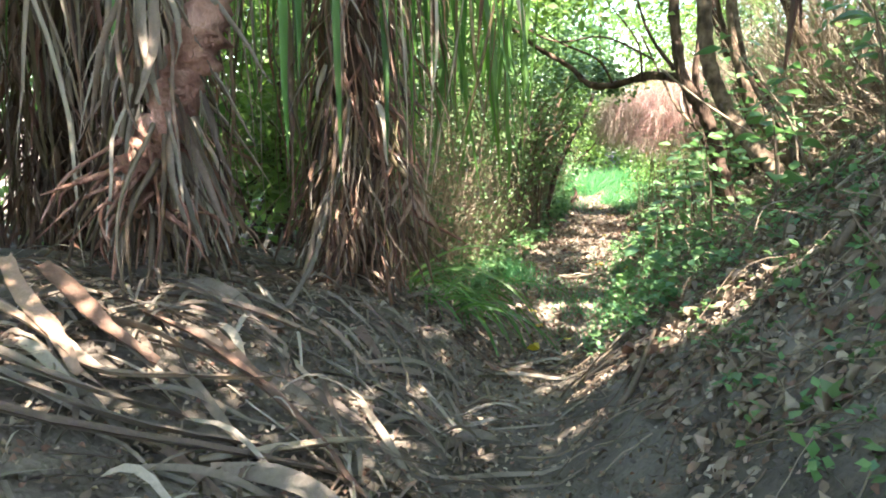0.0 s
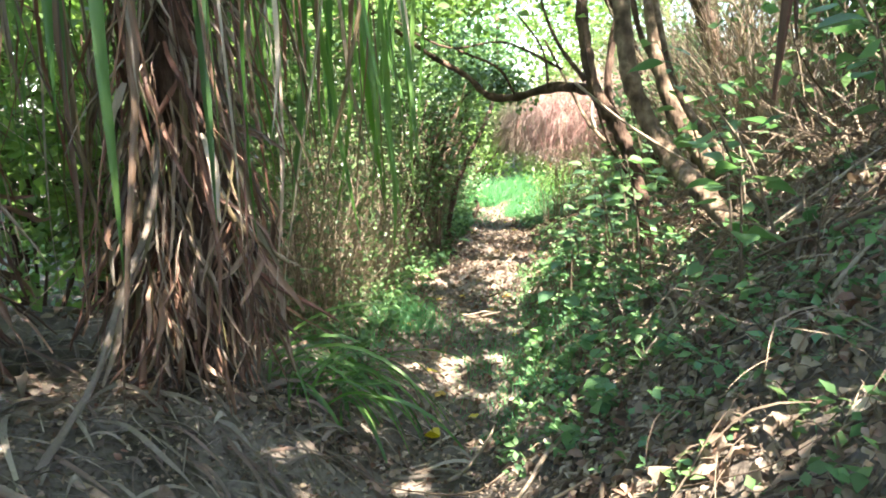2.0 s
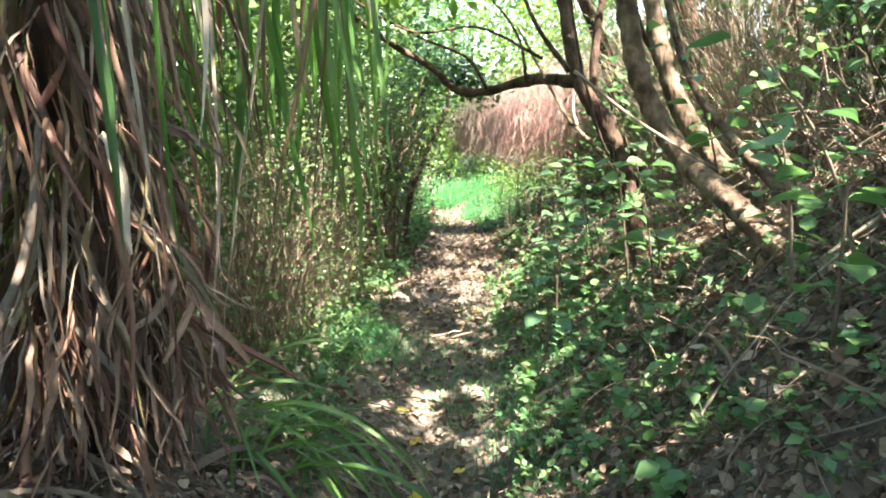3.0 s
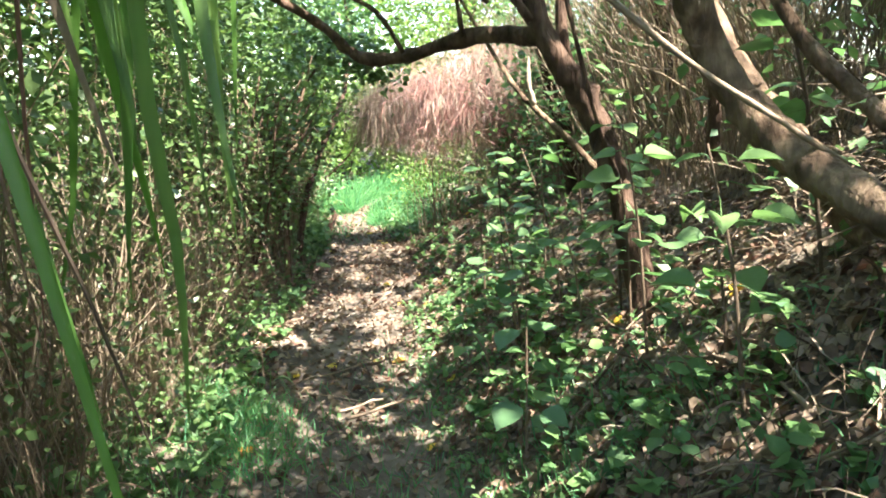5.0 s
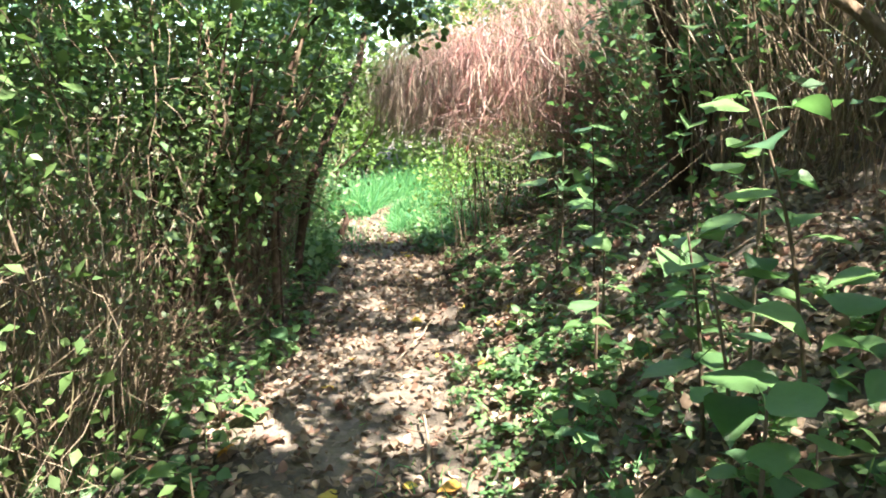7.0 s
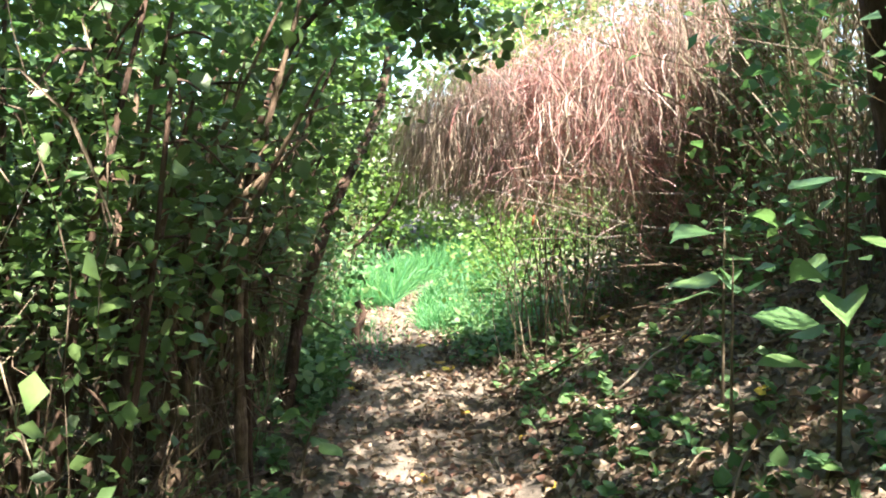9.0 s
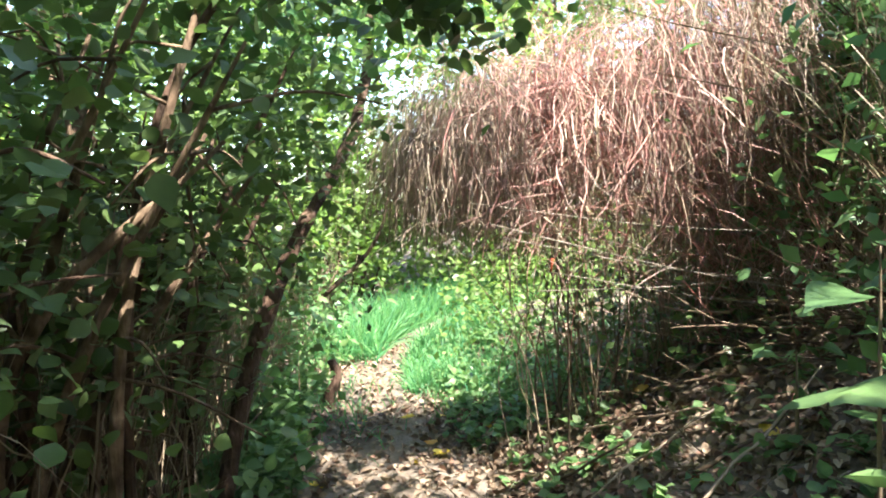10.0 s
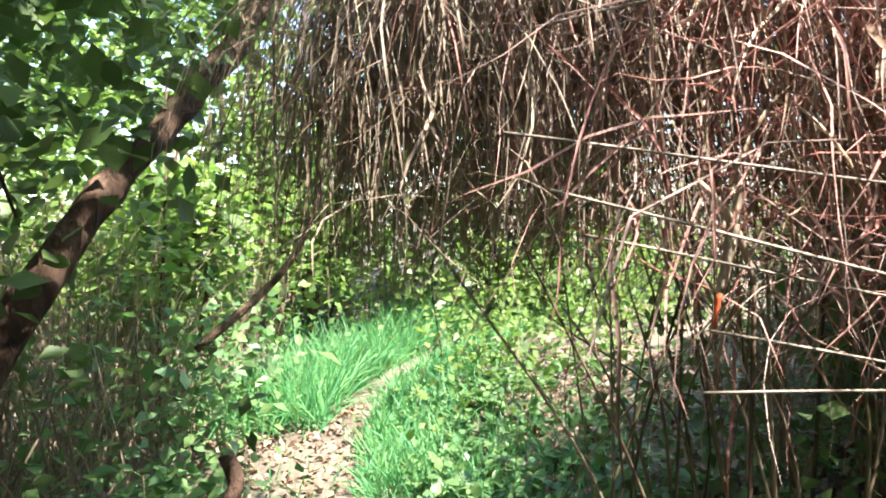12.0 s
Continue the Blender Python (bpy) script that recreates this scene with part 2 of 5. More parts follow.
ROWS_Y = [0.07, 0.2, 0.36, 0.54, 0.72, 0.87, 0.96]
ROWS_W = [0.13, 0.28, 0.37, 0.38, 0.30, 0.17, 0.07]
ROUND_V = np.array([(0, 0, 0)] + [(k * w, y, abs(k) * w * 0.22 - 0.16 * y * y + 0.015 * math.sin(9 * y + k)) for y, w in zip(ROWS_Y, ROWS_W) for k in (-1, 0, 1)] + [(0, 1.06, -0.19)])
ROUND_F = np.array([(0, 2, 1), (0, 3, 2)] + [q for i in range(6) for j in range(2) for q in ((1 + 3 * i + j, 2 + 3 * i + j, 5 + 3 * i + j), (1 + 3 * i + j, 5 + 3 * i + j, 4 + 3 * i + j))] + [(19, 20, 22), (20, 21, 22)])


def leaves(at, way, normal, size, narrow=1.0, fine=True, curl=0.0):
    """Many leaves: foot, direction, upper side and length of each."""
    tv, tf = (ROUND_V, ROUND_F) if fine == 2 else (LEAF_V, LEAF_F) if fine else (SMALL_V, SMALL_F)
    at = np.asarray(at, float).reshape(-1, 3)
    n = len(at)
    y = unit(way)
    x = unit(np.cross(y, normal))
    z = np.cross(x, y)
    size = np.broadcast_to(np.asarray(size, float), n)
    tv = tv * np.array([narrow, 1, 1])
    loc = np.repeat(tv[None], n, 0)
    if curl:
        c = RNG.normal(size=(n, 1)) * curl
        loc = loc.copy()
        loc[..., 2] += c * (loc[..., 1] - 0.5) ** 2 * 2 + RNG.normal(size=(n, 1)) * curl * np.abs(loc[..., 0]) * 2
    v = at[:, None] + size[:, None, None] * (loc[..., :1] * x[:, None] + loc[..., 1:2] * y[:, None] + loc[..., 2:] * z[:, None])
    return v.reshape(-1, 3), (tf[None] + (np.arange(n) * len(tv))[:, None, None]).reshape(-1, 3)


def any_way(n, up=0.0):
    v = RNG.normal(size=(n, 3))
    v[:, 2] = v[:, 2] * 0.6 + up
    return unit(v)


# ---- the lie of the land ----
PATH_Y = [-4, 0, 2.7, 4.2, 4.8, 7.3, 9.5, 10.2, 12, 14, 15.3, 16.5, 18, 22]
PATH_X = [0.0, 0.05, 0.25, 0.55, 0.75, 1.40, 1.85, 2.15, 2.6, 2.95, 3.25, 3.75, 4.9, 9.0]
PATH_Z = [0.75, 0.62, 0.36, 0.05, -0.05, -0.19, -0.27, -0.33, -0.36, -0.41, -0.38, -0.36, -0.35, -0.2]


def path_x(y):
    return np.interp(y, PATH_Y, PATH_X)


def ground_z(x, y):
    x, y = np.asarray(x, float), np.asarray(y, float)
    u = x - path_x(y)
    zc = np.interp(y, PATH_Y, PATH_Z)
    sr = np.interp(y, [-2, 2, 5.0, 7.0, 10.5, 12.5, 15, 18], [0.75, 0.85, 0.92, 0.62, 0.5, 0.36, 0.2, 0.1])
    sl = np.interp(y, [-2, 2, 3.5, 4.6, 6.0, 8, 12, 16], [0.55, 0.55, 0.72, 0.7, 0.25, 0.0, 0.0, 0.05])
    r0 = np.interp(y, [2, 5, 7, 10], [0.22, 0.28, 0.35, 0.42])
    right = np.maximum(0, u - r0)
    left = np.maximum(0, -u - 0.18)
    right = 2.6 * np.tanh(right * sr / 2.6)
    left = 0.75 * np.tanh(left * sl / 0.75)
    bumps = 0.05 * np.sin(x * 2.3 + 1.1) * np.sin(y * 1.9) + 0.025 * np.sin(x * 6.1 + y * 3.3) * np.sin(y * 5.2 - x * 2) + 0.012 * np.sin(x * 15 + 2 * y) * np.sin(y * 17 - 3 * x)
    off = np.clip(np.abs(u) / 0.8, 0.25, 1)
    return zc + right + left + bumps * off


def on_ground(x, y, lift=0.0):
    return np.stack([x, y, ground_z(x, y) + lift], -1)


def ground_normal(x, y, e=0.06):
    gx = (ground_z(x + e, y) - ground_z(x - e, y)) / (2 * e)
    gy = (ground_z(x, y + e) - ground_z(x, y - e)) / (2 * e)
    return unit(np.stack([-gx, -gy, np.ones_like(gx)], -1))


def grid_axis(a, b, step, far):
    fine = np.arange(a, b + step / 2, step)
    out = np.cumsum(step * 1.35 ** np.arange(1, 40))
    out = out[out < far]
    return np.concatenate([a - out[::-1], fine, b + out])


gx, gy = grid_axis(-4, 8, 0.06, 400), grid_axis(-3, 20, 0.06, 400)
GX, GY = np.meshgrid(gx, gy)
GZ = ground_z(GX, GY)
near = (np.abs(GX - 2) < 7) & (np.abs(GY - 8) < 13)
GZ = GZ + np.where(near, 0.008 * RNG.normal(size=GX.shape), 0)
nx, ny = len(gx), len(gy)
idx = np.arange(nx * ny).reshape(ny, nx)
q = np.stack([idx[:-1, :-1], idx[:-1, 1:], idx[1:, 1:], idx[1:, :-1]], -1).reshape(-1, 4)
ground = part("ground", (np.stack([GX, GY, GZ], -1), np.concatenate([q[:, [0, 1, 2]], q[:, [0, 2, 3]]])), M_SOIL)
tagged(ground, "dark brown trodden soil of a sunken woodland path", "ground", kind="structure")

# spots of sun that reach the ground through gaps in the canopy: x, y, radius
GAPS = [
        (-0.26, 2.48, 0.02), (-0.13, 2.96, 0), (0.05, 3.68, 0), (-0.02, 4.04, 0), (0.09, 2.84, 0.01), (0.61, 3.09, 0.0), (0.87, 3.17, 0.01), (0.7, 3.44, 0), (-0.09, 2.46, 0), (-0.31, 1.87, 0.03), (0.29, 2.58, -0.01), (0.55, 2.36, -0.01),
        (1.15, 2.53, 0.06), (-1.16, 2.28, -0.04), (-1.11, 2.05, -0.04), (0.97, 2.35, -0.01), (1.12, 2.62, 0.12), (0.01, 3.58, 0.01), (-0.05, 3.97, 0), (0.82, 2.93, 0.03), (1.19, 2.54, 0.06), (0.12, 4.06, -0.01), (1.09, 9.23, 0.12), (0.27, 7.17, 0.0),
        (1.47, 7.41, 0.02), (2.02, 4.91, 0.05), (1.77, 4.36, 0.03), (0.89, 5.95, 0.03), (1.46, 4.96, 0.03), (-0.01, 6.05, 0.05), (1.6, 3.69, 0.04), (1.77, 6.56, 0), (1.99, 5.08, 0.02), (1.46, 5.97, 0.0), (1.1, 9.57, 0.16), (0.13, 8.52, 0.0),
        (0.54, 8.11, 0.0), (1.73, 8.36, 0.03), (1.95, 10.46, 0), (2.28, 9.58, 0), (2.57, 8.62, 0.02), (2.31, 7.06, 0.05), (2.7, 6.99, 0.04), (3.24, 7.66, 0.04), (3.65, 11.0, 0.06), (2.82, 9.95, 0.06), (1.87, 10.52, 0.03), (3.2, 9.2, 0.1),
        (4.61, 10.6, 0.05), (3.02, 11.26, 0.0), (3.01, 10.49, 0.0), (3.51, 10.26, 0.02), (4.28, 11.83, 0.05), (3.94, 11.94, 0.04), (5.62, 15.14, 0.02), (3.51, 12.74, 0.04), (4.64, 11.91, 0.05)]
GAPS += [(3.9, 16.2, 1.5), (3.25, 15.1, 0.4), (5.4, 17.2, 1.8), (2.7, 17.5, 1.2), (4.6, 15.0, 0.5), (1.2, 16.5, 0.3)]
for i in range(200):
    gyy = RNG.uniform(3.5, 12.5)
    GAPS.append((float(path_x(gyy)) + RNG.uniform(-0.5, 2.6), gyy, -0.03 + 0.12 * RNG.uniform() ** 2))
# where sun falls on the banks, the mound and the dry stems: x, y, radius, height
GAPS += [(3.75, 12.25, 0.26, 1.45), (4.1, 12.1, 0.26, 1.3), (3.95, 12.3, 0.22, 1.75), (4.4, 12.1, 0.25, 1.8), (3.45, 12.3, 0.14, 1.2), (4.0, 8.6, 0.35, 1.7), (3.9, 9.8, 0.3, 1.8), (4.2, 7.4, 0.35, 2.0), (3.6, 8.0, 0.2, 1.2),
         (2.9, 4.6, 0.3, 1.7), (3.0, 5.8, 0.3, 1.6), (2.2, 6.2, 0.1, 1.4), (2.4, 7.15, 0.09, 1.6), (2.4, 3.6, 0.2, 1.6), (-0.25, 4.3, -0.03, 1.5), (-0.3, 4.25, -0.03, 1.9), (-0.2, 4.35, -0.04, 1.2)]
for i in range(170):
    gyy = RNG.uniform(3.8, 10.5)
    GAPS.append((float(path_x(gyy)) + RNG.uniform(0.15, 1.5), gyy, 0.008 + 0.06 * RNG.uniform() ** 2))
for i in range(26):
    gyy = RNG.uniform(2.5, 4.2)
    GAPS.append((float(path_x(gyy)) + RNG.uniform(-0.5, 0.45), gyy, -0.02 + 0.04 * RNG.uniform() ** 2))

for i in range(34):
    GAPS.append((RNG.uniform(-0.8, -0.2), RNG.uniform(4.1, 4.3), RNG.uniform(-0.07, -0.02), RNG.uniform(0.8, 2.3)))
for i in range(26):
    GAPS.append((RNG.uniform(-1.6, -0.9), RNG.uniform(2.7, 3.2), RNG.uniform(-0.07, -0.03), RNG.uniform(0.9, 2.2)))
for i in range(60):
    gyy = RNG.uniform(10.0, 13.4)
    GAPS.append((float(path_x(gyy)) - RNG.uniform(0.6, 1.7), gyy, RNG.uniform(-0.04, 0.05), RNG.uniform(0.3, 2.0)))
for i in range(40):
    gyy = RNG.uniform(9.6, 12.2)
    GAPS.append((float(path_x(gyy)) + RNG.uniform(0.5, 2.3), gyy, RNG.uniform(-0.04, 0.05)))


def shades(p):
    """False for leaves that stand in the way of those spots of sun."""
    s = np.array(SUN)
    keep = np.ones(len(p), bool)
    for gxx, gyy, gr, *height in GAPS:
        gz0, over = (height[0], 0.5) if height else (float(ground_z(gxx, gyy)), 1.6)
        k = (p[:, 2] - gz0) / s[2]
        hit = (p[:, 0] - s[0] * k - gxx) ** 2 + (p[:, 1] - s[1] * k - gyy) ** 2 < (gr + 0.085) ** 2
        keep &= ~(hit & (p[:, 2] > gz0 + over))
    return keep


# ---- trees ----
def crown_leaves(centres, radius, count, size, clear=2.3):
    """Leaves in loose clumps round the ends of the twigs."""
    c = np.asarray(centres, float)
    pick = RNG.integers(0, len(c), count)
    p = c[pick] + RNG.normal(size=(count, 3)) * radius * np.array([1, 1, 0.6]) * uni(0.5, 1.1, len(c))[pick][:, None]
    p = p[(p[:, 2] > clear)]
    p = p[shades(p)]
    n = len(p)
    w = any_way(n, -0.2)
    return leaves(p, w, any_way(n, 1.0), uni(0.6, 1.3, n) * size, 1.0, False)


def tree(x, y, height, radius, label, bark, clumps, per_clump, leaf_size, crown_r, crown_from, leaf_mat, lean=(0, 0), group="woodland trees"):
    base = (x, y, float(ground_z(x, y)))
    t = thing("tree", base, label, "tree", group)
    z0 = base[2] - 0.1
    line = [(x, y, z0), (x + lean[0] * 0.3 + 0.1, y + lean[1] * 0.3, z0 + height * 0.3), (x + lean[0] * 0.7 - 0.08, y + lean[1] * 0.7, z0 + height * 0.65), (x + lean[0], y + lean[1], z0 + height)]
    part("trunk", tube(line, radius, radius * 0.3, 22, 10), bark, t)
    curve = smooth_line(line, 30)
    cs, limbs = [], []
    for i in range(clumps):
        s = curve[int(RNG.uniform(0.45, 0.99) * 29)]
        a, r = RNG.uniform(0, 2 * np.pi), crown_r * math.sqrt(RNG.uniform(0.1, 1))
        e = np.array([x + lean[0] + r * math.cos(a), y + lean[1] + r * math.sin(a), z0 + RNG.uniform(crown_from, height + 0.8)])
        mid = (s + e) / 2 + np.array([0, 0, RNG.uniform(0.1, 0.5)])
        limbs.append(tube([s, mid, e], radius * 0.28, 0.008, 10, 5, 0.1))
        cs += [e, (e + mid) / 2 + RNG.normal(size=3) * 0.2]
    for g in limbs:
        part("limb", g, bark, t)
    part("crown", crown_leaves(cs, 0.5, per_clump * clumps, leaf_size), leaf_mat, t, "sunlit green leaves with gaps")
    return t


# four trees near the start stand out of view, added to shade the bank
for x, y, h, r, cr in [(-3.2, 6.0, 6.0, 0.12, 2.4), (-2.6, 0.6, 6.0, 0.12, 2.4), (4.6, 3.2, 6.5, 0.13, 2.4), (5.2, 8.6, 6.5, 0.13, 2.6), (-1.6, 10.6, 6.0, 0.11, 2.4), (-3.4, 13.5, 6.5, 0.13, 2.6),
                       (6.6, 13.2, 6.5, 0.13, 2.2), (0.2, 16.8, 6.0, 0.12, 2.2), (2.2, -2.6, 6.5, 0.13, 2.4), (2.9, 0.9, 6.0, 0.12, 2.2), (3.3, 2.2, 5.6, 0.11, 2.3), (3.6, 0.2, 5.4, 0.11, 2.0), (0.9, -1.9, 6.0, 0.12, 2.2), (-4.5, 9.5, 7, 0.14, 2.6), (3.4, 22.0, 6.5, 0.14, 2.8), (7.5, 20.5, 7, 0.14, 2.8), (-1.2, 21.0, 7, 0.14, 2.8), (7.6, 6.0, 7, 0.14, 2.6)]:
    tree(x, y, h, r, "slender woodland tree with bright green leaves, some added unseen for shade", M_TANBARK, 16, 640, 0.12, cr, 2.7, M_CANOPY, (RNG.uniform(-.5, .5), RNG.uniform(-.4, .4)))

# trees added so that their crowns shade the left plants, bank and hedge
for x, y, h, lx, ly, cr, per in [(2.7, -0.7, 5.8, -0.9, 0.3, 1.9, 380), (-2.3, 1.0, 5.6, 1.7, 0.6, 2.0, 900), (-2.6, 2.4, 5.2, 1.6, 0.5, 1.7, 900), (4.5, 8.3, 6.0, -2.2, 0.5, 2.0, 420), (4.6, 10.4, 6.0, -2.3, -0.6, 1.9, 320), (-2.4, 8.2, 5.6, 1.5, 0.2, 1.8, 450)]:
    tree(x, y, h, 0.11, "leaning tree added for the shade of its dense crown", M_BARK, 16, per, 0.115, cr, 3.0, M_CANOPY, (lx, ly))

# the dark, bent tree whose bough reaches over the path
t = thing("bent_tree", (2.62, 6.5, float(ground_z(2.62, 6.5))), "dark brown bent tree with a bough arching over the path", "tree")
part("trunk", tube([(2.66, 6.45, 0.5), (2.56, 6.57, 1.15), (2.43, 6.68, 1.6), (2.24, 6.76, 1.93), (2.18, 6.95, 2.5), (2.3, 7.3, 3.4), (2.4, 7.5, 4.6)], 0.07, 0.03, 52, 12, 0.22), M_BARK, t)
part("twin_stem", tube([(2.76, 6.5, 0.5), (2.63, 6.66, 1.1), (2.5, 6.76, 1.5), (2.38, 6.82, 1.85), (2.42, 6.9, 2.3), (2.6, 7.0, 3.2)], 0.045, 0.02, 40, 10, 0.22), M_BARK, t)
bough = [(2.24, 6.76, 1.93), (2.02, 7.1, 1.96), (1.75, 7.55, 1.88), (1.55, 7.75, 1.9), (1.35, 7.8, 2.08), (0.95, 7.7, 2.3), (0.3, 7.6, 2.75)]
part("bough", tube(bough, 0.045, 0.016, 36, 9, 0.2), M_BARK, t)
for pts, r in [([(1.75, 7.5, 1.9), (1.6, 7.6, 2.15), (1.2, 7.8, 2.35), (0.8, 8.0, 2.7)], 0.016), ([(1.95, 7.1, 1.95), (1.9, 7.2, 2.3), (1.6, 7.3, 2.7)], 0.014), ([(2.15, 6.75, 2.0), (1.9, 6.8, 2.35), (1.75, 7.0, 2.9)], 0.022),
               ([(2.0, 6.9, 2.1), (1.5, 6.8, 2.3), (1.0, 6.6, 2.25), (0.5, 6.5, 2.5)], 0.012), ([(2.35, 6.3, 1.3), (2.1, 6.1, 1.6), (1.95, 6.1, 2.1), (1.9, 6.2, 2.6)], 0.012)]:
    part("branch", tube(pts, r, 0.005, 18, 6, 0.15), M_BARK, t)
cs = np.array([(2.2, 7.2, 3.4), (1.4, 7.8, 2.9), (0.6, 7.8, 3.0), (1.8, 7.2, 3.0), (2.6, 7.6, 3.8), (1.2, 7.4, 3.6), (2.3, 6.4, 3.8), (0.8, 7.2, 2.7)])
part("crown", crown_leaves(cs, 0.45, 2600, 0.11, 2.1), M_CANOPY, t)

t = thing("sunlit_branch", (2.86, 6.75, float(ground_z(2.86, 6.75))), "branch leaning from the dark tree's foot, sunlit fork painted pale", "branch")
part("stem", tube([(2.86, 6.75, 0.7), (2.72, 6.85, 1.08), (2.58, 6.98, 1.34), (2.42, 7.15, 1.55), (2.36, 7.28, 1.66), (2.3, 7.45, 1.85), (2.1, 7.8, 2.4)], 0.02, 0.01, 36, 9, 0.25), M_TANBARK, t)
# the sun striking the fork is put into its pale bark colour
part("fork", tube([(2.4, 7.2, 1.6), (2.36, 7.18, 1.72), (2.38, 7.22, 1.86)], 0.018, 0.006, 10, 7, 0.2), M_PALEBARK, t)

t = thing("stout_tree", (2.36, 4.3, float(ground_z(2.36, 4.3))), "stout tan-barked tree leaning on the bank", "tree")
part("trunk", tube([(2.36, 4.2, 0.85), (2.27, 4.5, 1.14), (2.23, 4.85, 1.32), (2.2, 5.2, 1.48), (2.1, 5.42, 1.75), (1.98, 5.45, 2.1), (2.0, 5.7, 2.9), (2.2, 6.1, 4.6)], 0.062, 0.05, 80, 18, 0.1), M_TANBARK, t)
part("stem", tube([(2.55, 4.4, 1.05), (2.44, 4.75, 1.36), (2.38, 5.1, 1.6), (2.25, 5.4, 2.0), (2.15, 5.7, 2.9)], 0.036, 0.014, 30, 10, 0.12), M_TANBARK, t)
part("stem", tube([(2.85, 5.25, 1.0), (2.68, 5.45, 1.3), (2.58, 5.6, 1.5), (2.44, 5.8, 1.82), (2.36, 6.0, 2.4), (2.4, 6.3, 3.2)], 0.075, 0.04, 40, 14, 0.12), M_TANBARK, t)
part("branch", tube([(1.62, 5.35, 1.95), (1.85, 5.25, 1.75), (2.05, 5.15, 1.6), (2.3, 5.1, 1.45)], 0.009, 0.008, 16, 6, 0.15), M_TWIG, t)
part("limb", tube([(2.95, 6.4, 1.35), (2.85, 6.3, 1.7), (2.6, 6.2, 2.0), (2.35, 6.15, 2.3), (2.2, 6.2, 3.0)], 0.03, 0.018, 24, 8, 0.15), M_BARK, t)
cs = np.array([(2.2, 6.2, 3.4), (2.8, 5.4, 3.2), (1.6, 5.6, 3.2), (2.4, 6.6, 4.4), (3.2, 5.0, 3.0), (1.8, 4.8, 3.6), (2.6, 4.6, 4.0)])
part("crown", crown_leaves(cs, 0.5, 2600, 0.12), M_CANOPY, t)

# ---- strap-leaved plants with skirts of dead leaves ----
def strap_plant(x, y, top, radius, dead, green, label, hang=1.6, share=120):
    z0 = float(ground_z(x, y))
    t = thing("cabbage_tree", (x, y, z0), label, "plant", "strap-leaved plants")
    part("trunk", tube([(x, y, z0 - 0.1), (x + 0.04, y + 0.03, z0 + 0.8), (x - 0.03, y, top)], radius * 0.42, radius * 0.3, 20, 10, 0.2), M_BARK, t)
    # dead leaves hang close to the trunk, layer over layer
    a = uni(0, 2 * np.pi, dead)
    s = uni(0, 1, dead)
    zr = z0 + 0.3 + (top - z0 - 0.3) * s ** 1.25
    rr = radius * uni(0.35, 0.98, dead) * (1 - 0.35 * s)
    root = np.stack([x + rr * np.cos(a), y + rr * np.sin(a), zr], 1)
    out = np.abs(RNG.normal(size=dead)) * 0.13
    way = np.stack([np.cos(a) * out, np.sin(a) * out, -np.ones(dead) * 0.9], 1) + RNG.normal(size=(dead, 3)) * 0.2
    lock = np.stack([np.sin(a * 5 + zr * 3), np.cos(a * 4 - zr * 4), 0 * a], 1)
    way = way + lock * 0.16
    kick = RNG.uniform(size=dead) < 0.2
    way[kick] += np.stack([np.cos(a), np.sin(a), uni(0.2, 0.9, dead)], 1)[kick] * 0.9
    ln = np.minimum(0.18 + 0.85 * RNG.uniform(size=dead) ** 1.8, zr - z0 + 0.05)
    ln[kick] = uni(0.18, 0.42, kick.sum())
    drop = np.where(kick, uni(1.0, 5.0, dead), uni(0.1, 0.7, dead))
    wd = 0.006 + 0.036 * RNG.uniform(size=dead) ** 2
    strap_pieces("dead_leaf", t, M_DEADSTRAP, straps(root[:share], way[:share], ln[:share], wd[:share], drop[:share], 7, 0.5, 1.0, 0.25), 7)
    part("dead_leaf_skirt", straps(root[share:], way[share:], ln[share:], wd[share:], drop[share:], 7, 0.5, 1.0, 0.25), M_DEADSTRAP, t)["kind"] = "stuff"
    # short frayed bases fan out at the foot
    nb = 230
    a = uni(0, 2 * np.pi, nb)
    rb = radius * uni(0.3, 1.15, nb)
    root = np.stack([x + rb * np.cos(a), y + rb * np.sin(a), z0 + uni(0.12, 0.85, nb)], 1)
    way = np.stack([np.cos(a) * 0.45, np.sin(a) * 0.45, -np.ones(nb)], 1) + RNG.normal(size=(nb, 3)) * 0.35
    part("frayed_base", straps(root, way, uni(0.12, 0.4, nb), uni(0.008, 0.035, nb), 0.8, 6, 0.5, 1.3, 0.4), M_REDDEAD, t)["kind"] = "stuff"
    nc = 84
    a, r = uni(0, 2 * np.pi, nc), uni(0.25, 0.95, nc)
    root = np.stack([x + r * np.cos(a), y + r * np.sin(a), uni(2.5, 3.1, nc)], 1)
    way = np.stack([RNG.normal(size=nc) * 0.07, RNG.normal(size=nc) * 0.07, -np.ones(nc)], 1)
    ln, wd = np.minimum(uni(0.8, 2.3, nc), root[:, 2] - z0 - 0.1), uni(0.008, 0.03, nc)
    strap_pieces("hanging_dead_leaf", t, M_DEADSTRAP, straps(root[:76], way[:76], ln[:76], wd[:76], 0.2, 9, 0.4, 0.5), 9)
    strap_pieces("hanging_leaf", t, M_STRAP, straps(root[76:], way[76:], ln[76:], wd[76:], 0.2, 9, 0.25, 0.3), 9)
    if green:
        a = uni(0, 2 * np.pi, green)
        root = np.stack([x + 0.08 * np.cos(a), y + 0.08 * np.sin(a), top + uni(-0.1, 0.35, green)], 1)
        el = uni(0.15, 1.2, green)
        way = np.stack([np.cos(a), np.sin(a), el], 1)
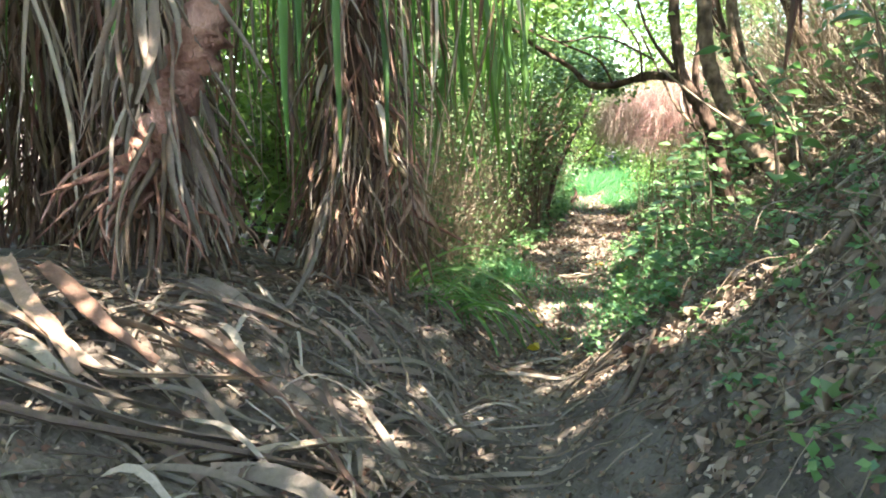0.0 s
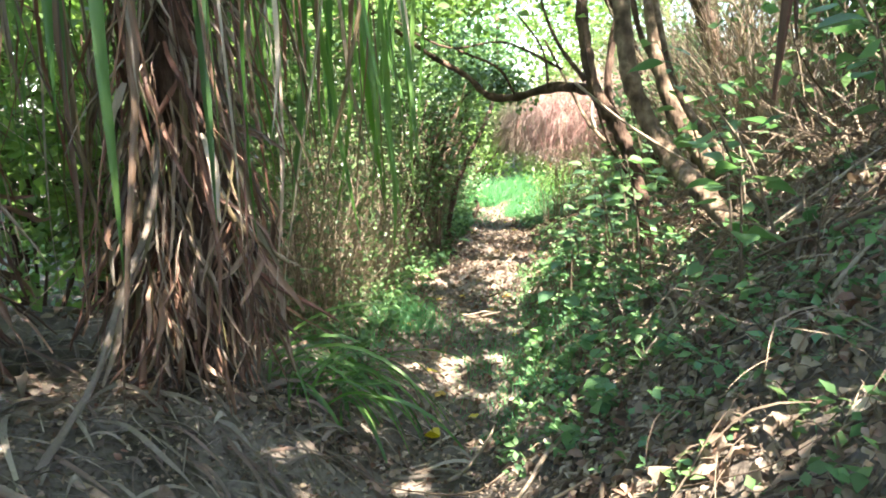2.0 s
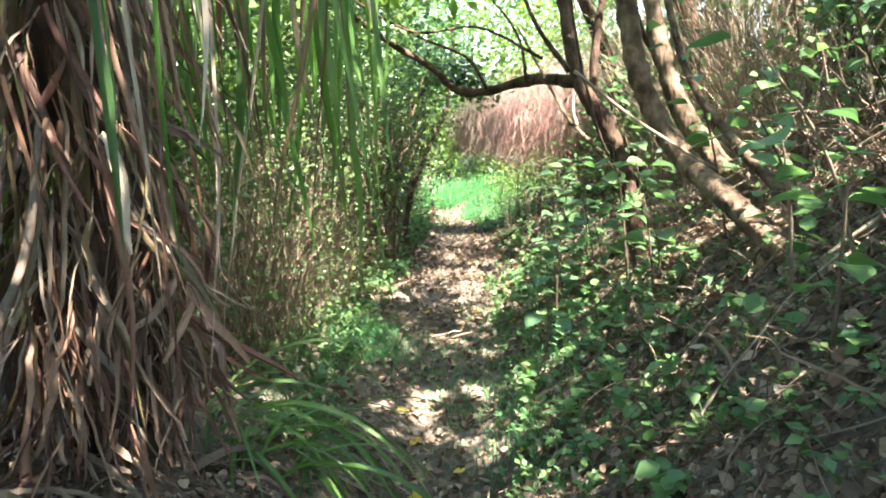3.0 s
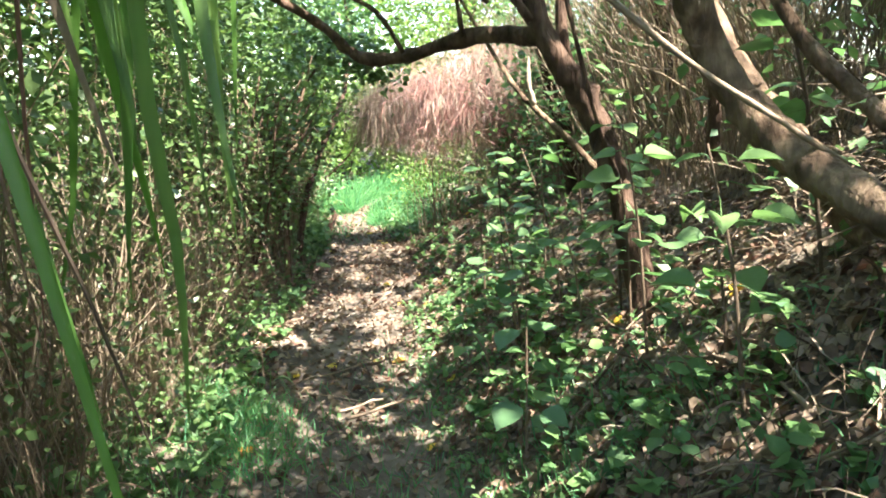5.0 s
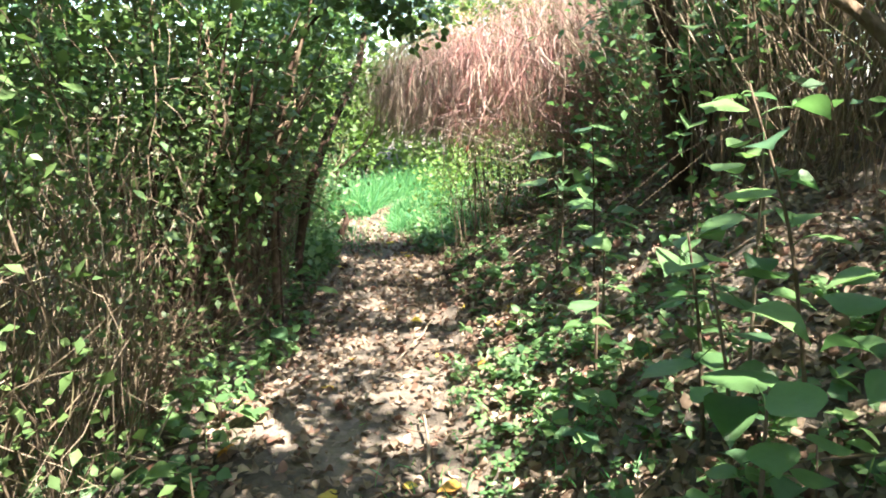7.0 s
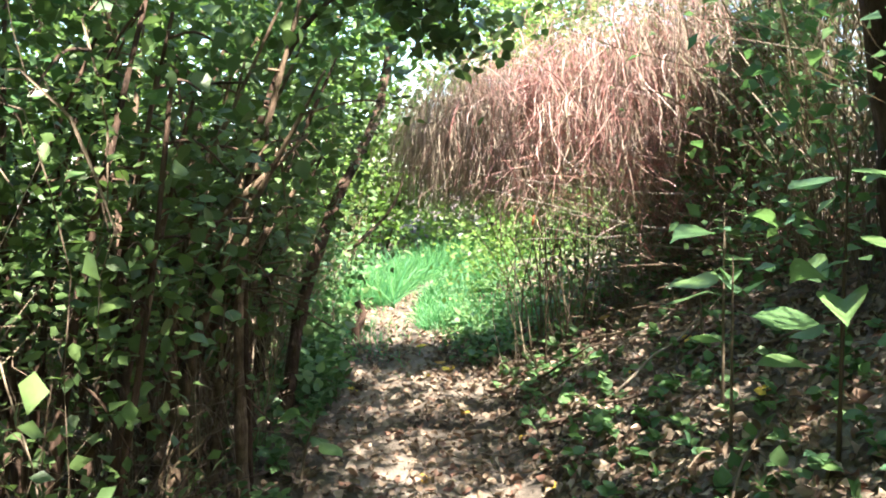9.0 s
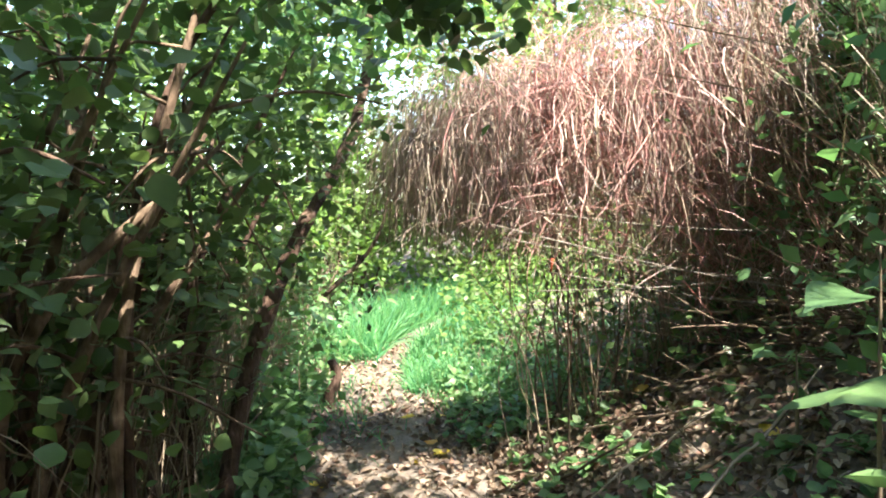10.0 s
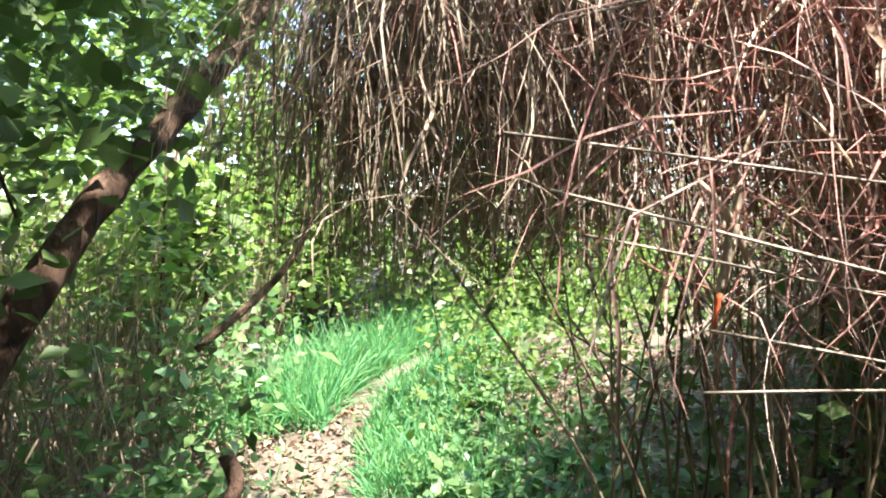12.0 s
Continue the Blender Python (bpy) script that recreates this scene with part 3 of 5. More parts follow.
        strap_pieces("strap_leaf", t, M_STRAP, straps(root, way, uni(1.3, 2.0, green), uni(0.035, 0.055, green), uni(4.0, 8.0, green), 12, 0.2), 12)
    return t


strap_plant(-0.5, 4.5, 3.0, 0.36, 760, 14, "cabbage tree with a shaggy skirt of dead brown leaves", share=150)
strap_plant(-1.6, 4.1, 2.9, 0.38, 700, 6, "leaning strap-leaved plant hung with dead red-brown leaves", share=150)
strap_plant(-2.35, 4.4, 3.0, 0.42, 600, 8, "strap-leaved plant thick with hanging grey-brown leaves", share=60)
strap_plant(-2.7, 2.6, 3.0, 0.42, 500, 6, "strap-leaved plant thick with hanging grey-brown leaves", share=40)

# the leaning trunk with prop roots
x0, y0 = -1.3, 2.95
z0 = float(ground_z(x0, y0))
t = thing("prop_rooted_tree", (x0, y0, z0), "leaning red-brown fibrous trunk on splayed prop roots", "tree")
part("trunk", tube([(-1.3, 2.95, z0 + 0.35), (-1.2, 2.98, 1.5), (-1.07, 3.02, 1.75), (-0.95, 3.08, 2.05), (-0.75, 3.2, 2.6), (-0.6, 3.3, 3.3)], 0.085, 0.075, 60, 14, 0.3), M_FIBRE, t, "rough red-brown fibrous bark")
for i in range(46):
    a = RNG.uniform(0, 2 * np.pi)
    top = np.array([-1.2 + 0.07 * math.cos(a) + RNG.normal() * 0.03, 2.97 + 0.07 * math.sin(a), RNG.uniform(1.25, 1.65)])
    r = RNG.uniform(0.12, 0.42)
    fx, fy = -1.25 + r * math.cos(a), 2.95 + r * math.sin(a)
    foot = np.array([fx, fy, float(ground_z(fx, fy)) + (RNG.uniform(0.0, 0.35) if i % 3 else -0.02)])
    mid = (top + foot) / 2 + np.array([math.cos(a), math.sin(a), 0]) * 0.06 + RNG.normal(size=3) * 0.03
    part("prop_root", tube([top, mid, foot], RNG.uniform(0.006, 0.016), 0.004, 14, 6, 0.25), M_FIBRE if i % 3 else M_TWIG, t)
n = 60
a = uni(0, 2 * np.pi, n)
root = np.stack([-1.15 + 0.1 * np.cos(a), 3.0 + 0.1 * np.sin(a), uni(1.4, 2.4, n)], 1)
strap_pieces("dead_leaf", t, M_GREYSTRIP, straps(root, np.stack([np.cos(a) * 0.4, np.sin(a) * 0.4, -np.ones(n)], 1), uni(0.25, 0.8, n), uni(0.012, 0.04, n), uni(0.3, 1.5, n), 8, 0.5, 0.9, 0.3), 8)

# green straps that hang beside the path
t = thing("flax_clump", (0.1, 5.5, float(ground_z(0.1, 5.5))), "flax with long green leaves arching and hanging", "plant")
n = 40
a = uni(0, 2 * np.pi, n)
root = np.stack([0.12 + uni(-0.45, 0.45, n), 5.6 + uni(-0.5, 0.5, n), uni(2.4, 3.0, n)], 1)
way = np.stack([0.15 * np.cos(a), 0.15 * np.sin(a), -np.ones(n)], 1)
strap_pieces("hanging_leaf", t, M_STRAP, straps(root, way, uni(0.7, 1.75, n), uni(0.028, 0.058, n), 0.4, 10, 0.2, 0.4), 10)
near_hang = [(-0.58, 2.95, 2.7, 1.25, 0.045), (-0.42, 3.35, 2.8, 1.5, 0.04), (-0.2, 3.7, 2.8, 1.2, 0.035), (-0.62, 3.6, 2.9, 1.1, 0.04), (0.72, 6.0, 2.8, 1.65, 0.05), (0.80, 6.05, 2.8, 1.4, 0.042), (0.56, 6.02, 2.8, 0.85, 0.045), (0.42, 6.1, 2.75, 1.3, 0.05), (0.38, 6.05, 2.75, 1.05, 0.04)]
h = np.array(near_hang)
strap_pieces("hanging_leaf", t, M_STRAP, straps(h[:, :3], np.stack([0 * h[:, 0] - 0.02, 0 * h[:, 0], -1 + 0 * h[:, 0]], 1), h[:, 3], h[:, 4], 0.3, 10, 0.2, 0.15), 10)
h = np.array([(0.55, 5.55, 2.75, 0.7, 0.05), (0.3, 5.3, 2.7, 0.65, 0.045), (0.1, 5.0, 2.8, 1.3, 0.04), (0.2, 5.6, 2.8, 1.5, 0.035)])
strap_pieces("dead_hanging_leaf", t, M_DEADSTRAP, straps(h[:, :3], np.stack([0 * h[:, 0] + 0.05, 0 * h[:, 0], -1 + 0 * h[:, 0]], 1), h[:, 3], h[:, 4], 0.3, 10, 0.5, 0.6), 10)
n = 70
a = uni(-1.6, 1.2, n)
root = on_ground(0.0 + uni(-0.3, 0.2, n), 4.95 + uni(-0.35, 0.5, n))
way = np.stack([np.cos(a), np.sin(a), uni(0.5, 1.6, n)], 1)
strap_pieces("basal_leaf", t, M_STRAP, straps(root, way, uni(0.6, 1.25, n), uni(0.012, 0.028, n), uni(1.6, 3.4, n), 10, 0.2), 10)

# ---- fallen strips on the left bank ----
def laid(x, y, ang, length, width, segs=8, lift=0.012):
    """A strap lying on the ground and following it."""
    s = np.linspace(0, 1, segs + 1)
    bend = RNG.normal() * 0.35
    aa = ang + bend * s
    px = x + np.cumsum(np.cos(aa)) * length / segs
    py = y + np.cumsum(np.sin(aa)) * length / segs
    p = on_ground(px, py, lift + 0.04 * np.sin(s * np.pi) * abs(RNG.normal()))
    side = np.stack([-np.sin(aa), np.cos(aa), RNG.normal() * 0.5 + 0 * aa], -1)
    prof = np.clip(np.minimum(0.6 + s, 1) * (1 - np.maximum(0, (s - 0.6) / 0.4) ** 2), 0.06, 1)[:, None] * width / 2
    v = np.stack([p - side * prof + np.array([0, 0, .4]) * prof, p, p + side * prof + np.array([0, 0, .4]) * prof], 1)
    f = []
    for i in range(segs):
        for j in range(2):
            b = i * 3 + j
            f += [(b, b + 1, b + 4), (b, b + 4, b + 3)]
    return v.reshape(-1, 3), np.array(f)


for i in range(130):
    y = RNG.uniform(0.9, 4.8)
    x = path_x(y) - 0.1 - RNG.uniform(0, 1.7)
    g = laid(x, y, RNG.uniform(-1.3, 0.9) + (np.pi if RNG.uniform() < 0.4 else 0), RNG.uniform(0.2, 0.75), 0.01 + 0.035 * RNG.uniform() ** 1.8)
    ob = part("fallen_strap_leaf", g, M_GREYSTRIP, None, at=g[0][0])
    tagged(ob, "dry grey-brown strap leaf fallen on the soil", "dead leaf", "fallen strap leaves")
for i in range(40):
    y = RNG.uniform(1.0, 2.7)
    g = laid(path_x(y) - 0.15 - RNG.uniform(0, 1.5), y, RNG.uniform(-0.9, 0.5), RNG.uniform(0.18, 0.5), RNG.uniform(0.015, 0.045))
    tagged(part("fallen_strap_leaf", g, M_GREYSTRIP, None, at=g[0][0]), "broad dry brown strap leaf lying on others", "dead leaf", "fallen strap leaves")
strips = [laid(path_x(y) - 0.05 - RNG.uniform(0, 2.3), y, RNG.uniform(0, 6.3), RNG.uniform(0.06, 0.4), RNG.uniform(0.004, 0.02), 6) for y in uni(0.4, 5.4, 1100)]


def ribbon(points, width, curl=0.5, n=18, flare=0.0, roll=0.0):
    """A broad leathery leaf base along a curve, curled like a gutter, tapering towards its far end."""
    p = smooth_line(points, n)
    t_ = unit(np.gradient(p, axis=0))
    side = unit(np.cross(t_, np.array([0, 0, 1.0])) + np.array([0, 0, roll]))
    nor = np.cross(side, t_)
    q_ = np.linspace(0, 1, n)
    w = width * 0.5 * (0.45 + 0.55 * np.sin(np.pi * np.clip(q_ * 0.8 + 0.2, 0, 1)) + flare * np.exp(-((q_ - 1) / 0.12) ** 2))
    ang = np.linspace(-1, 1, 7)
    v = p[:, None] + w[:, None, None] * (np.sin(ang * 1.2)[None, :, None] * side[:, None] + (curl * (1 - np.cos(ang * 1.2)))[None, :, None] * nor[:, None])
    v = v + RNG.normal(size=v.shape) * 0.0015
    v = np.concatenate([v, v - nor[:, None] * 0.004], 1)
    f = []
    for i in range(n - 1):
        for j in (0, 1, 2, 3, 4, 5, 7, 8, 9, 10, 11, 12):
            a_, b_, c_, d_ = i * 14 + j, i * 14 + j + 1, (i + 1) * 14 + j + 1, (i + 1) * 14 + j
            f += [(a_, b_, c_), (a_, c_, d_)] if j < 7 else [(a_, c_, b_), (a_, d_, c_)]
    return v.reshape(-1, 3), np.array(f)


def over_ground(points):
    """Points given as x, y and height above the ground."""
    return [(x, y, float(ground_z(x, y)) + h) for x, y, h in points]


for pts, wd, cu, fl, mat in [([(-1.35, 2.1, 0.1), (-1.12, 2.0, 0.07), (-0.95, 1.95, 0.05), (-0.75, 2.08, 0.05), (-0.55, 2.27, 0.06)], 0.055, 0.7, 0.8, M_SHEATH),
                             ([(-1.3, 2.3, 0.16), (-1.15, 2.2, 0.12), (-1.0, 2.1, 0.08), (-0.85, 2.1, 0.04)], 0.07, 0.7, 0.2, M_REDDEAD),
                             ([(-1.5, 1.9, 0.1), (-1.2, 1.8, 0.08), (-0.95, 1.78, 0.06), (-0.7, 1.9, 0.04)], 0.055, 0.6, 0.1, M_GREYSTRIP),
                             ([(-1.45, 2.35, 0.16), (-1.28, 2.15, 0.12), (-1.1, 2.0, 0.08), (-0.98, 1.88, 0.05)], 0.06, 0.6, 0.1, M_REDDEAD),
                             ([(-1.6, 1.7, 0.2), (-1.2, 1.65, 0.12), (-0.8, 1.75, 0.06), (-0.4, 1.95, 0.03)], 0.06, 0.5, 0.0, M_GREYSTRIP),
                             ([(-1.3, 1.55, 0.1), (-0.9, 1.6, 0.07), (-0.5, 1.8, 0.05), (-0.2, 2.0, 0.03)], 0.05, 0.5, 0.0, M_GREYSTRIP),
                             ([(-1.0, 2.35, 0.05), (-0.75, 2.3, 0.06), (-0.4, 2.1, 0.05), (-0.15, 1.85, 0.03)], 0.045, 0.6, 0.0, M_REDDEAD),
                             ([(-0.85, 2.75, 0.04), (-0.7, 2.8, 0.06), (-0.5, 2.9, 0.05)], 0.05, 0.7, 0.4, M_REDDEAD),
                             ([(-0.62, 3.2, 0.03), (-0.45, 3.1, 0.05), (-0.25, 2.85, 0.03)], 0.035, 0.5, 0.0, M_SHEATH),
                             ([(-0.9, 3.0, 0.03), (-0.68, 2.95, 0.05), (-0.45, 3.0, 0.03)], 0.04, 0.5, 0.0, M_GREYSTRIP),
                             ([(-0.6, 1.75, 0.02), (-0.35, 2.0, 0.05), (-0.2, 2.3, 0.03)], 0.04, 0.5, 0.0, M_SHEATH)]:
    g = ribbon(over_ground(pts), wd, cu, 22, fl, RNG.uniform(-0.25, 0.25))
    tagged(part("leaf_sheath", g, mat, None, at=g[0][-1]), "curled dry leaf sheath lying on the bank", "dead leaf", "fallen leaf sheaths")
t = thing("trailing_leaf", (-0.66, 3.19, float(ground_z(-0.66, 3.19))), "long pale dead strap trailing from skirt to soil", "dead leaf")
part("blade", ribbon([(-0.5, 4.15, 1.75), (-0.53, 4.0, 1.4), (-0.6, 3.75, 1.12), (-0.62, 3.5, 0.93), (-0.69, 3.2, float(ground_z(-0.69, 3.2)) + 0.02)], 0.032, 0.6, 26, 0.6, 0.3), M_GREYSTRIP, t)
tagged(part("strap_leaf_litter", join(*strips), M_GREYSTRIP), "tangle of broken dry strap leaves on soil", "leaf litter", kind="stuff")

# ---- leaf litter ----
def litter(name, n, xr, yr, size, mat, label, both=True, off=(-1.6, 2.6)):
    y = uni(*yr, n)
    x = path_x(y) + uni(*off, n)
    nor = unit(ground_normal(x, y) + RNG.normal(size=(n, 3)) * 0.35)
    w = RNG.normal(size=(n, 3))
    w = w - nor * np.sum(w * nor, 1, keepdims=True)
    g = leaves(on_ground(x, y, uni(0.004, 0.03, n)), w, nor, uni(0.45, 1.3, n) * size, 1.0, True, 0.4)
    return tagged(part(name, g, mat), label, "leaf litter", kind="stuff")


def soil_crumbs(n, off, yr, size):
    """Small angular clods lying on the bare soil."""
    y = uni(*yr, n)
    x = path_x(y) + uni(*off, n)
    octa = np.array([(1, 0, 0), (-1, 0, 0), (0, 1, 0), (0, -1, 0), (0, 0, 0.8), (0, 0, -0.8)])
    tri = np.array([(0, 2, 4), (2, 1, 4), (1, 3, 4), (3, 0, 4), (2, 0, 5), (1, 2, 5), (3, 1, 5), (0, 3, 5)])
    r = size * (0.25 + 0.75 * RNG.uniform(size=n) ** 3)
    v = on_ground(x, y, 0.0)[:, None] + r[:, None, None] * (octa[None] + RNG.normal(size=(n, 6, 3)) * 0.3)
    return v.reshape(-1, 3), (tri[None] + (np.arange(n) * 6)[:, None, None]).reshape(-1, 3)


tagged(part("soil_crumbs", soil_crumbs(9000, (-1.3, 2.0), (0.7, 4.6), 0.022), M_SOIL), "dry clods and crumbs on the trodden soil", "soil", kind="stuff")
litter("leaf_litter", 11000, None, (4.2, 16.5), 0.052, M_LITTER, "brown fallen leaves thickly strewn over the path", off=(-0.9, 1.2))
litter("leaf_litter", 11000, None, (5.0, 13.5), 0.05, M_LITTER, "tan fallen leaves lying thick on the bank", off=(0.5, 2.4))
litter("leaf_litter", 14000, None, (2.3, 15.5), 0.055, M_LITTER, "brown fallen leaves strewn over the bank", off=(0.5, 4.0))
litter("leaf_litter", 3500, None, (5.5, 16), 0.07, M_LITTER, "brown fallen leaves under the dry stems", off=(-3.0, -0.6))
litter("leaf_litter", 9000, None, (1.6, 5.6), 0.055, M_LITTER, "brown dead leaves caught on the steep bank", off=(0.55, 3.0))
litter("leaf_litter", 9000, None, (0.3, 4.5), 0.028, M_LITTER, "crumbled brown leaves on the bare soil", off=(-1.6, 2.2))
for i in range(60):
    y = RNG.uniform(4.5, 14)
    x = path_x(y) + RNG.uniform(-0.7, 1.6)
    nor = ground_normal(np.array([x]), np.array([y]))
    p = on_ground(np.array([x]), np.array([y]), 0.025)
    ob = part("yellow_leaf", leaves(p, np.cross(nor, RNG.normal(size=(1, 3))), nor, RNG.uniform(0.06, 0.11), 1.3, True, 0.2), M_YELLOW, None, at=p[0])
    tagged(ob, "yellow fallen leaf lying on brown litter", "leaf", "yellow fallen leaves")

# ---- grass ----
def grass(name, x, y, height, width, mat, label, droop=1.2, spread=0.35):
    n = len(x)
    w = np.stack([RNG.normal(size=n) * spread, RNG.normal(size=n) * spread, np.ones(n)], 1)
    return tagged(part(name, straps(on_ground(x, y, -0.01), w, height * uni(0.5, 1.2, n), width, uni(0.2, 1.0, n) * droop, 4, 0.15), mat), label, "grass", kind="stuff")


def blob(n, cx, cy, sx, sy):
    return cx + RNG.normal(size=n) * sx, cy + RNG.normal(size=n) * sy


for cx, cy, sx, sy, n, h in [(0.72, 7.35, 0.16, 0.32, 900, 0.2), (0.3, 6.7, 0.2, 0.3, 260, 0.2), (1.75, 5.6, 0.3, 0.5, 700, 0.14), (1.9, 7.6, 0.25, 0.6, 400, 0.12), (1.35, 4.9, 0.2, 0.3, 350, 0.12), (1.3, 6.2, 0.2, 0.7, 600, 0.1), (0.15, 5.7, 0.12, 0.25, 260, 0.16), (0.55, 8.2, 0.1, 0.2, 200, 0.18)]:
    grass("grass_tuft", *blob(n, cx, cy, sx, sy), h, 0.006, M_GRASS, "short green grass tuft beside the path")
n = 9000
y = uni(14.4, 19.5, n)
side = RNG.uniform(size=n) < 0.5
x = path_x(y) + np.where(side, -0.17 - np.abs(RNG.normal(size=n)) * 0.42, 0.17 + np.abs(RNG.normal(size=n)) * 0.38)
k = np.where(side, y > 15.7, True)
grass("sunlit_grass", x[k], y[k], np.where(side[k], 0.5, 0.24), 0.011, M_GRASS, "tall bright green grass in full sun", 1.4)
grass("path_edge_grass", *blob(500, 3.7, 14.5, 0.25, 0.4), 0.2, 0.008, M_GRASS, "bright grass along the path's sunny end")
grass("path_edge_grass", *blob(300, 2.6, 14.4, 0.2, 0.5), 0.16, 0.008, M_GRASS, "bright grass along the path's sunny end")

# ---- low leafy cover on the banks ----
def sprigs(name, x, y, size, tall, mat, label, per=5, category="ground cover"):
    """Small plants, each a few leaves round a short stem."""
    n = len(x)
    base = on_ground(x, y)
    h = tall * uni(0.3, 1.2, n)
    top = base + np.stack([RNG.normal(size=n) * 0.05, RNG.normal(size=n) * 0.05, h], 1)
    at = np.repeat(top, per, 0) - np.array([0, 0, 1]) * (uni(0, 0.6, n * per) * np.repeat(h, per))[:, None]
    w = any_way(n * per, 0.05)
    nor = unit(np.array([0, 0, 1.0]) + RNG.normal(size=(n * per, 3)) * 0.3)
    g = leaves(at, w, nor, uni(0.6, 1.2, n * per) * size, 1.25, size > 0.055)
    st = straps(base, top - base, h, 0.004, 0.0, 2, 0.1)
    return tagged(part(name, join(g, st), mat), label, category, kind="stuff")


n = 950
y = uni(3.6, 9.5, n); x = path_x(y) + 0.4 + np.abs(RNG.normal(size=n)) * 0.6
sprigs("bank_seedlings", x, y, 0.042, 0.08, M_LEAF, "bright green seedlings covering the bank")
n = 170
y = uni(3.4, 8.5, n); x = path_x(y) + 0.55 + np.abs(RNG.normal(size=n)) * 0.7
sprigs("bank_weeds", x, y, 0.068, 0.18, M_LEAF, "taller green weeds among the seedlings", 6)
n = 420
y = uni(0.9, 4.0, n); x = path_x(y) + 0.75 + np.abs(RNG.normal(size=n)) * 0.8
sprigs("bank_creeper", x, y, 0.045, 0.05, M_DARKLEAF, "small dark leaves scattered over bare soil", 3)
n = 300
y = uni(1.2, 5.5, n); x = path_x(y) + 0.95 + np.abs(RNG.normal(size=n)) * 1.0
sprigs("bank_creeper", x, y, 0.05, 0.09, M_LEAF, "green creeping leaves over the steep bank")
n = 420
y = uni(8.5, 13, n); x = path_x(y) + 0.6 + np.abs(RNG.normal(size=n)) * 0.9
sprigs("bank_seedlings", x, y, 0.06, 0.08, M_LEAF, "green seedlings among fallen leaves")
n = 420
y = uni(6.0, 14, n); x = path_x(y) - 0.7 - np.abs(RNG.normal(size=n)) * 0.45
sprigs("path_side_plants", x, y, 0.065, 0.2, M_LEAF, "green leafy weeds at the foot of the hedge")
n = 260
y = uni(12.3, 14.6, n); x = path_x(y) - 0.55 - np.abs(RNG.normal(size=n)) * 0.4
sprigs("path_side_plants", x, y, 0.08, 0.3, M_LEAF, "lush green weeds near the path's sunny end")

n = 700
y = uni(12.9, 16.0, n); x = path_x(y) + 0.4 + np.abs(RNG.normal(size=n)) * 0.6
sprigs("path_side_plants", x, y, 0.06, 0.12, M_LEAF, "green weeds in the mound's shade")
grass("grass_tuft", *blob(900, 4.1, 14.4, 0.4, 0.6), 0.16, 0.007, M_GRASS, "short green grass among weeds")
litter("leaf_litter", 3000, None, (12.5, 16.5), 0.05, M_LITTER, "brown leaves under the mound", off=(0.3, 2.4))

# ---- walls of dry stems ----
def stems(name, x, y, height, width, mat, label, lean=0.18, droop=0.5, wave=1.2, z=None, kind="stuff", category="dry grass"):
    n = len(x)
    root = on_ground(x, y, -0.02) if z is None else np.stack([x, y, z], 1)
    w = np.stack([RNG.normal(size=n) * lean, RNG.normal(size=n) * lean, np.ones(n)], 1)
    v, f = straps(root, w, height * uni(0.45, 1.15, n), width * uni(0.6, 1.5, n), droop * uni(0.2, 1.8, n), 7, 0.3, wave)
    v = v.reshape(n, 24, 3)
    # none may reach across the trodden path
    free = np.all(np.abs(v[..., 0] - path_x(v[..., 1])) > 0.6, axis=1)
    v = v[free]
    return tagged(part(name, (v, f[:28 * len(v)]), mat), label, category, kind=kind)


def wall_leaves(name, n, xr, yr, zr, size, mat, label, category="foliage", off=True, gaps=False):
    """Leaves of climbers and undergrowth spread through a thicket, in uneven clumps."""
    c = max(8, n // 45)
    cy, co, cz = uni(*yr, c), uni(*xr, c), uni(*zr, c)
    k = RNG.integers(0, c, n)
    y = cy[k] + RNG.normal(size=n) * 0.28
    x = (path_x(y) if off else 0) + co[k] + RNG.normal(size=n) * 0.22
    z = ground_z(x, y) + np.abs(cz[k] + RNG.normal(size=n) * 0.22)
    p = np.stack([x, y, z], 1)
    if gaps:
        p = p[shades(p)]
    n = len(p)
    return tagged(part(name, leaves(p, any_way(n, -0.15), unit(np.array([0, 0, 1.0]) + RNG.normal(size=(n, 3)) * 0.6), uni(0.6, 1.3, n) * size, 1.15, False), mat), label, category, kind="stuff")


def clear_of_path(x, y, keep):
    k = np.abs(x - path_x(y)) > keep
    return x[k], y[k]


n = 1100
y = uni(6.2, 9.6, n); x = path_x(y) - 1.12 - np.abs(RNG.normal(size=n)) * 0.6
stems("dry_stem_thicket", x, y, 2.0, 0.006, M_DRY, "thicket of thin dry brown stems beside the path", 0.07, 0.2, wave=1.5)
n = 450
y = uni(6.2, 10.4, n); x = path_x(y) - 1.15 - np.abs(RNG.normal(size=n)) * 0.5
stems("tangled_stems", x, y, 1.5, 0.006, M_DRY, "bent and broken dry stems at the hedge foot", 0.22, 0.9, wave=2.6)
n = 900
y = uni(9.6, 12.2, n); x = path_x(y) - 1.15 - np.abs(RNG.normal(size=n)) * 0.4
stems("tangled_stems", x, y, 0.95, 0.006, M_TWIG, "brown twiggy tangle at the shrubs' feet", 0.25, 1.2, wave=2.2)
n = 420
y = uni(6.0, 10.6, n); x = path_x(y) - 1.05 - np.abs(RNG.normal(size=n)) * 0.35
stems("hanging_creepers", x, y, 1.3, 0.005, M_TWIG, "thin creepers trailing down the hedge", 0.3, 4.5, wave=2.2, z=ground_z(x, y) + uni(0.8, 2.2, n))
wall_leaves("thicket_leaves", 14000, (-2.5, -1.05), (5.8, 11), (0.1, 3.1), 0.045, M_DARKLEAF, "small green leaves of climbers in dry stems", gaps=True)
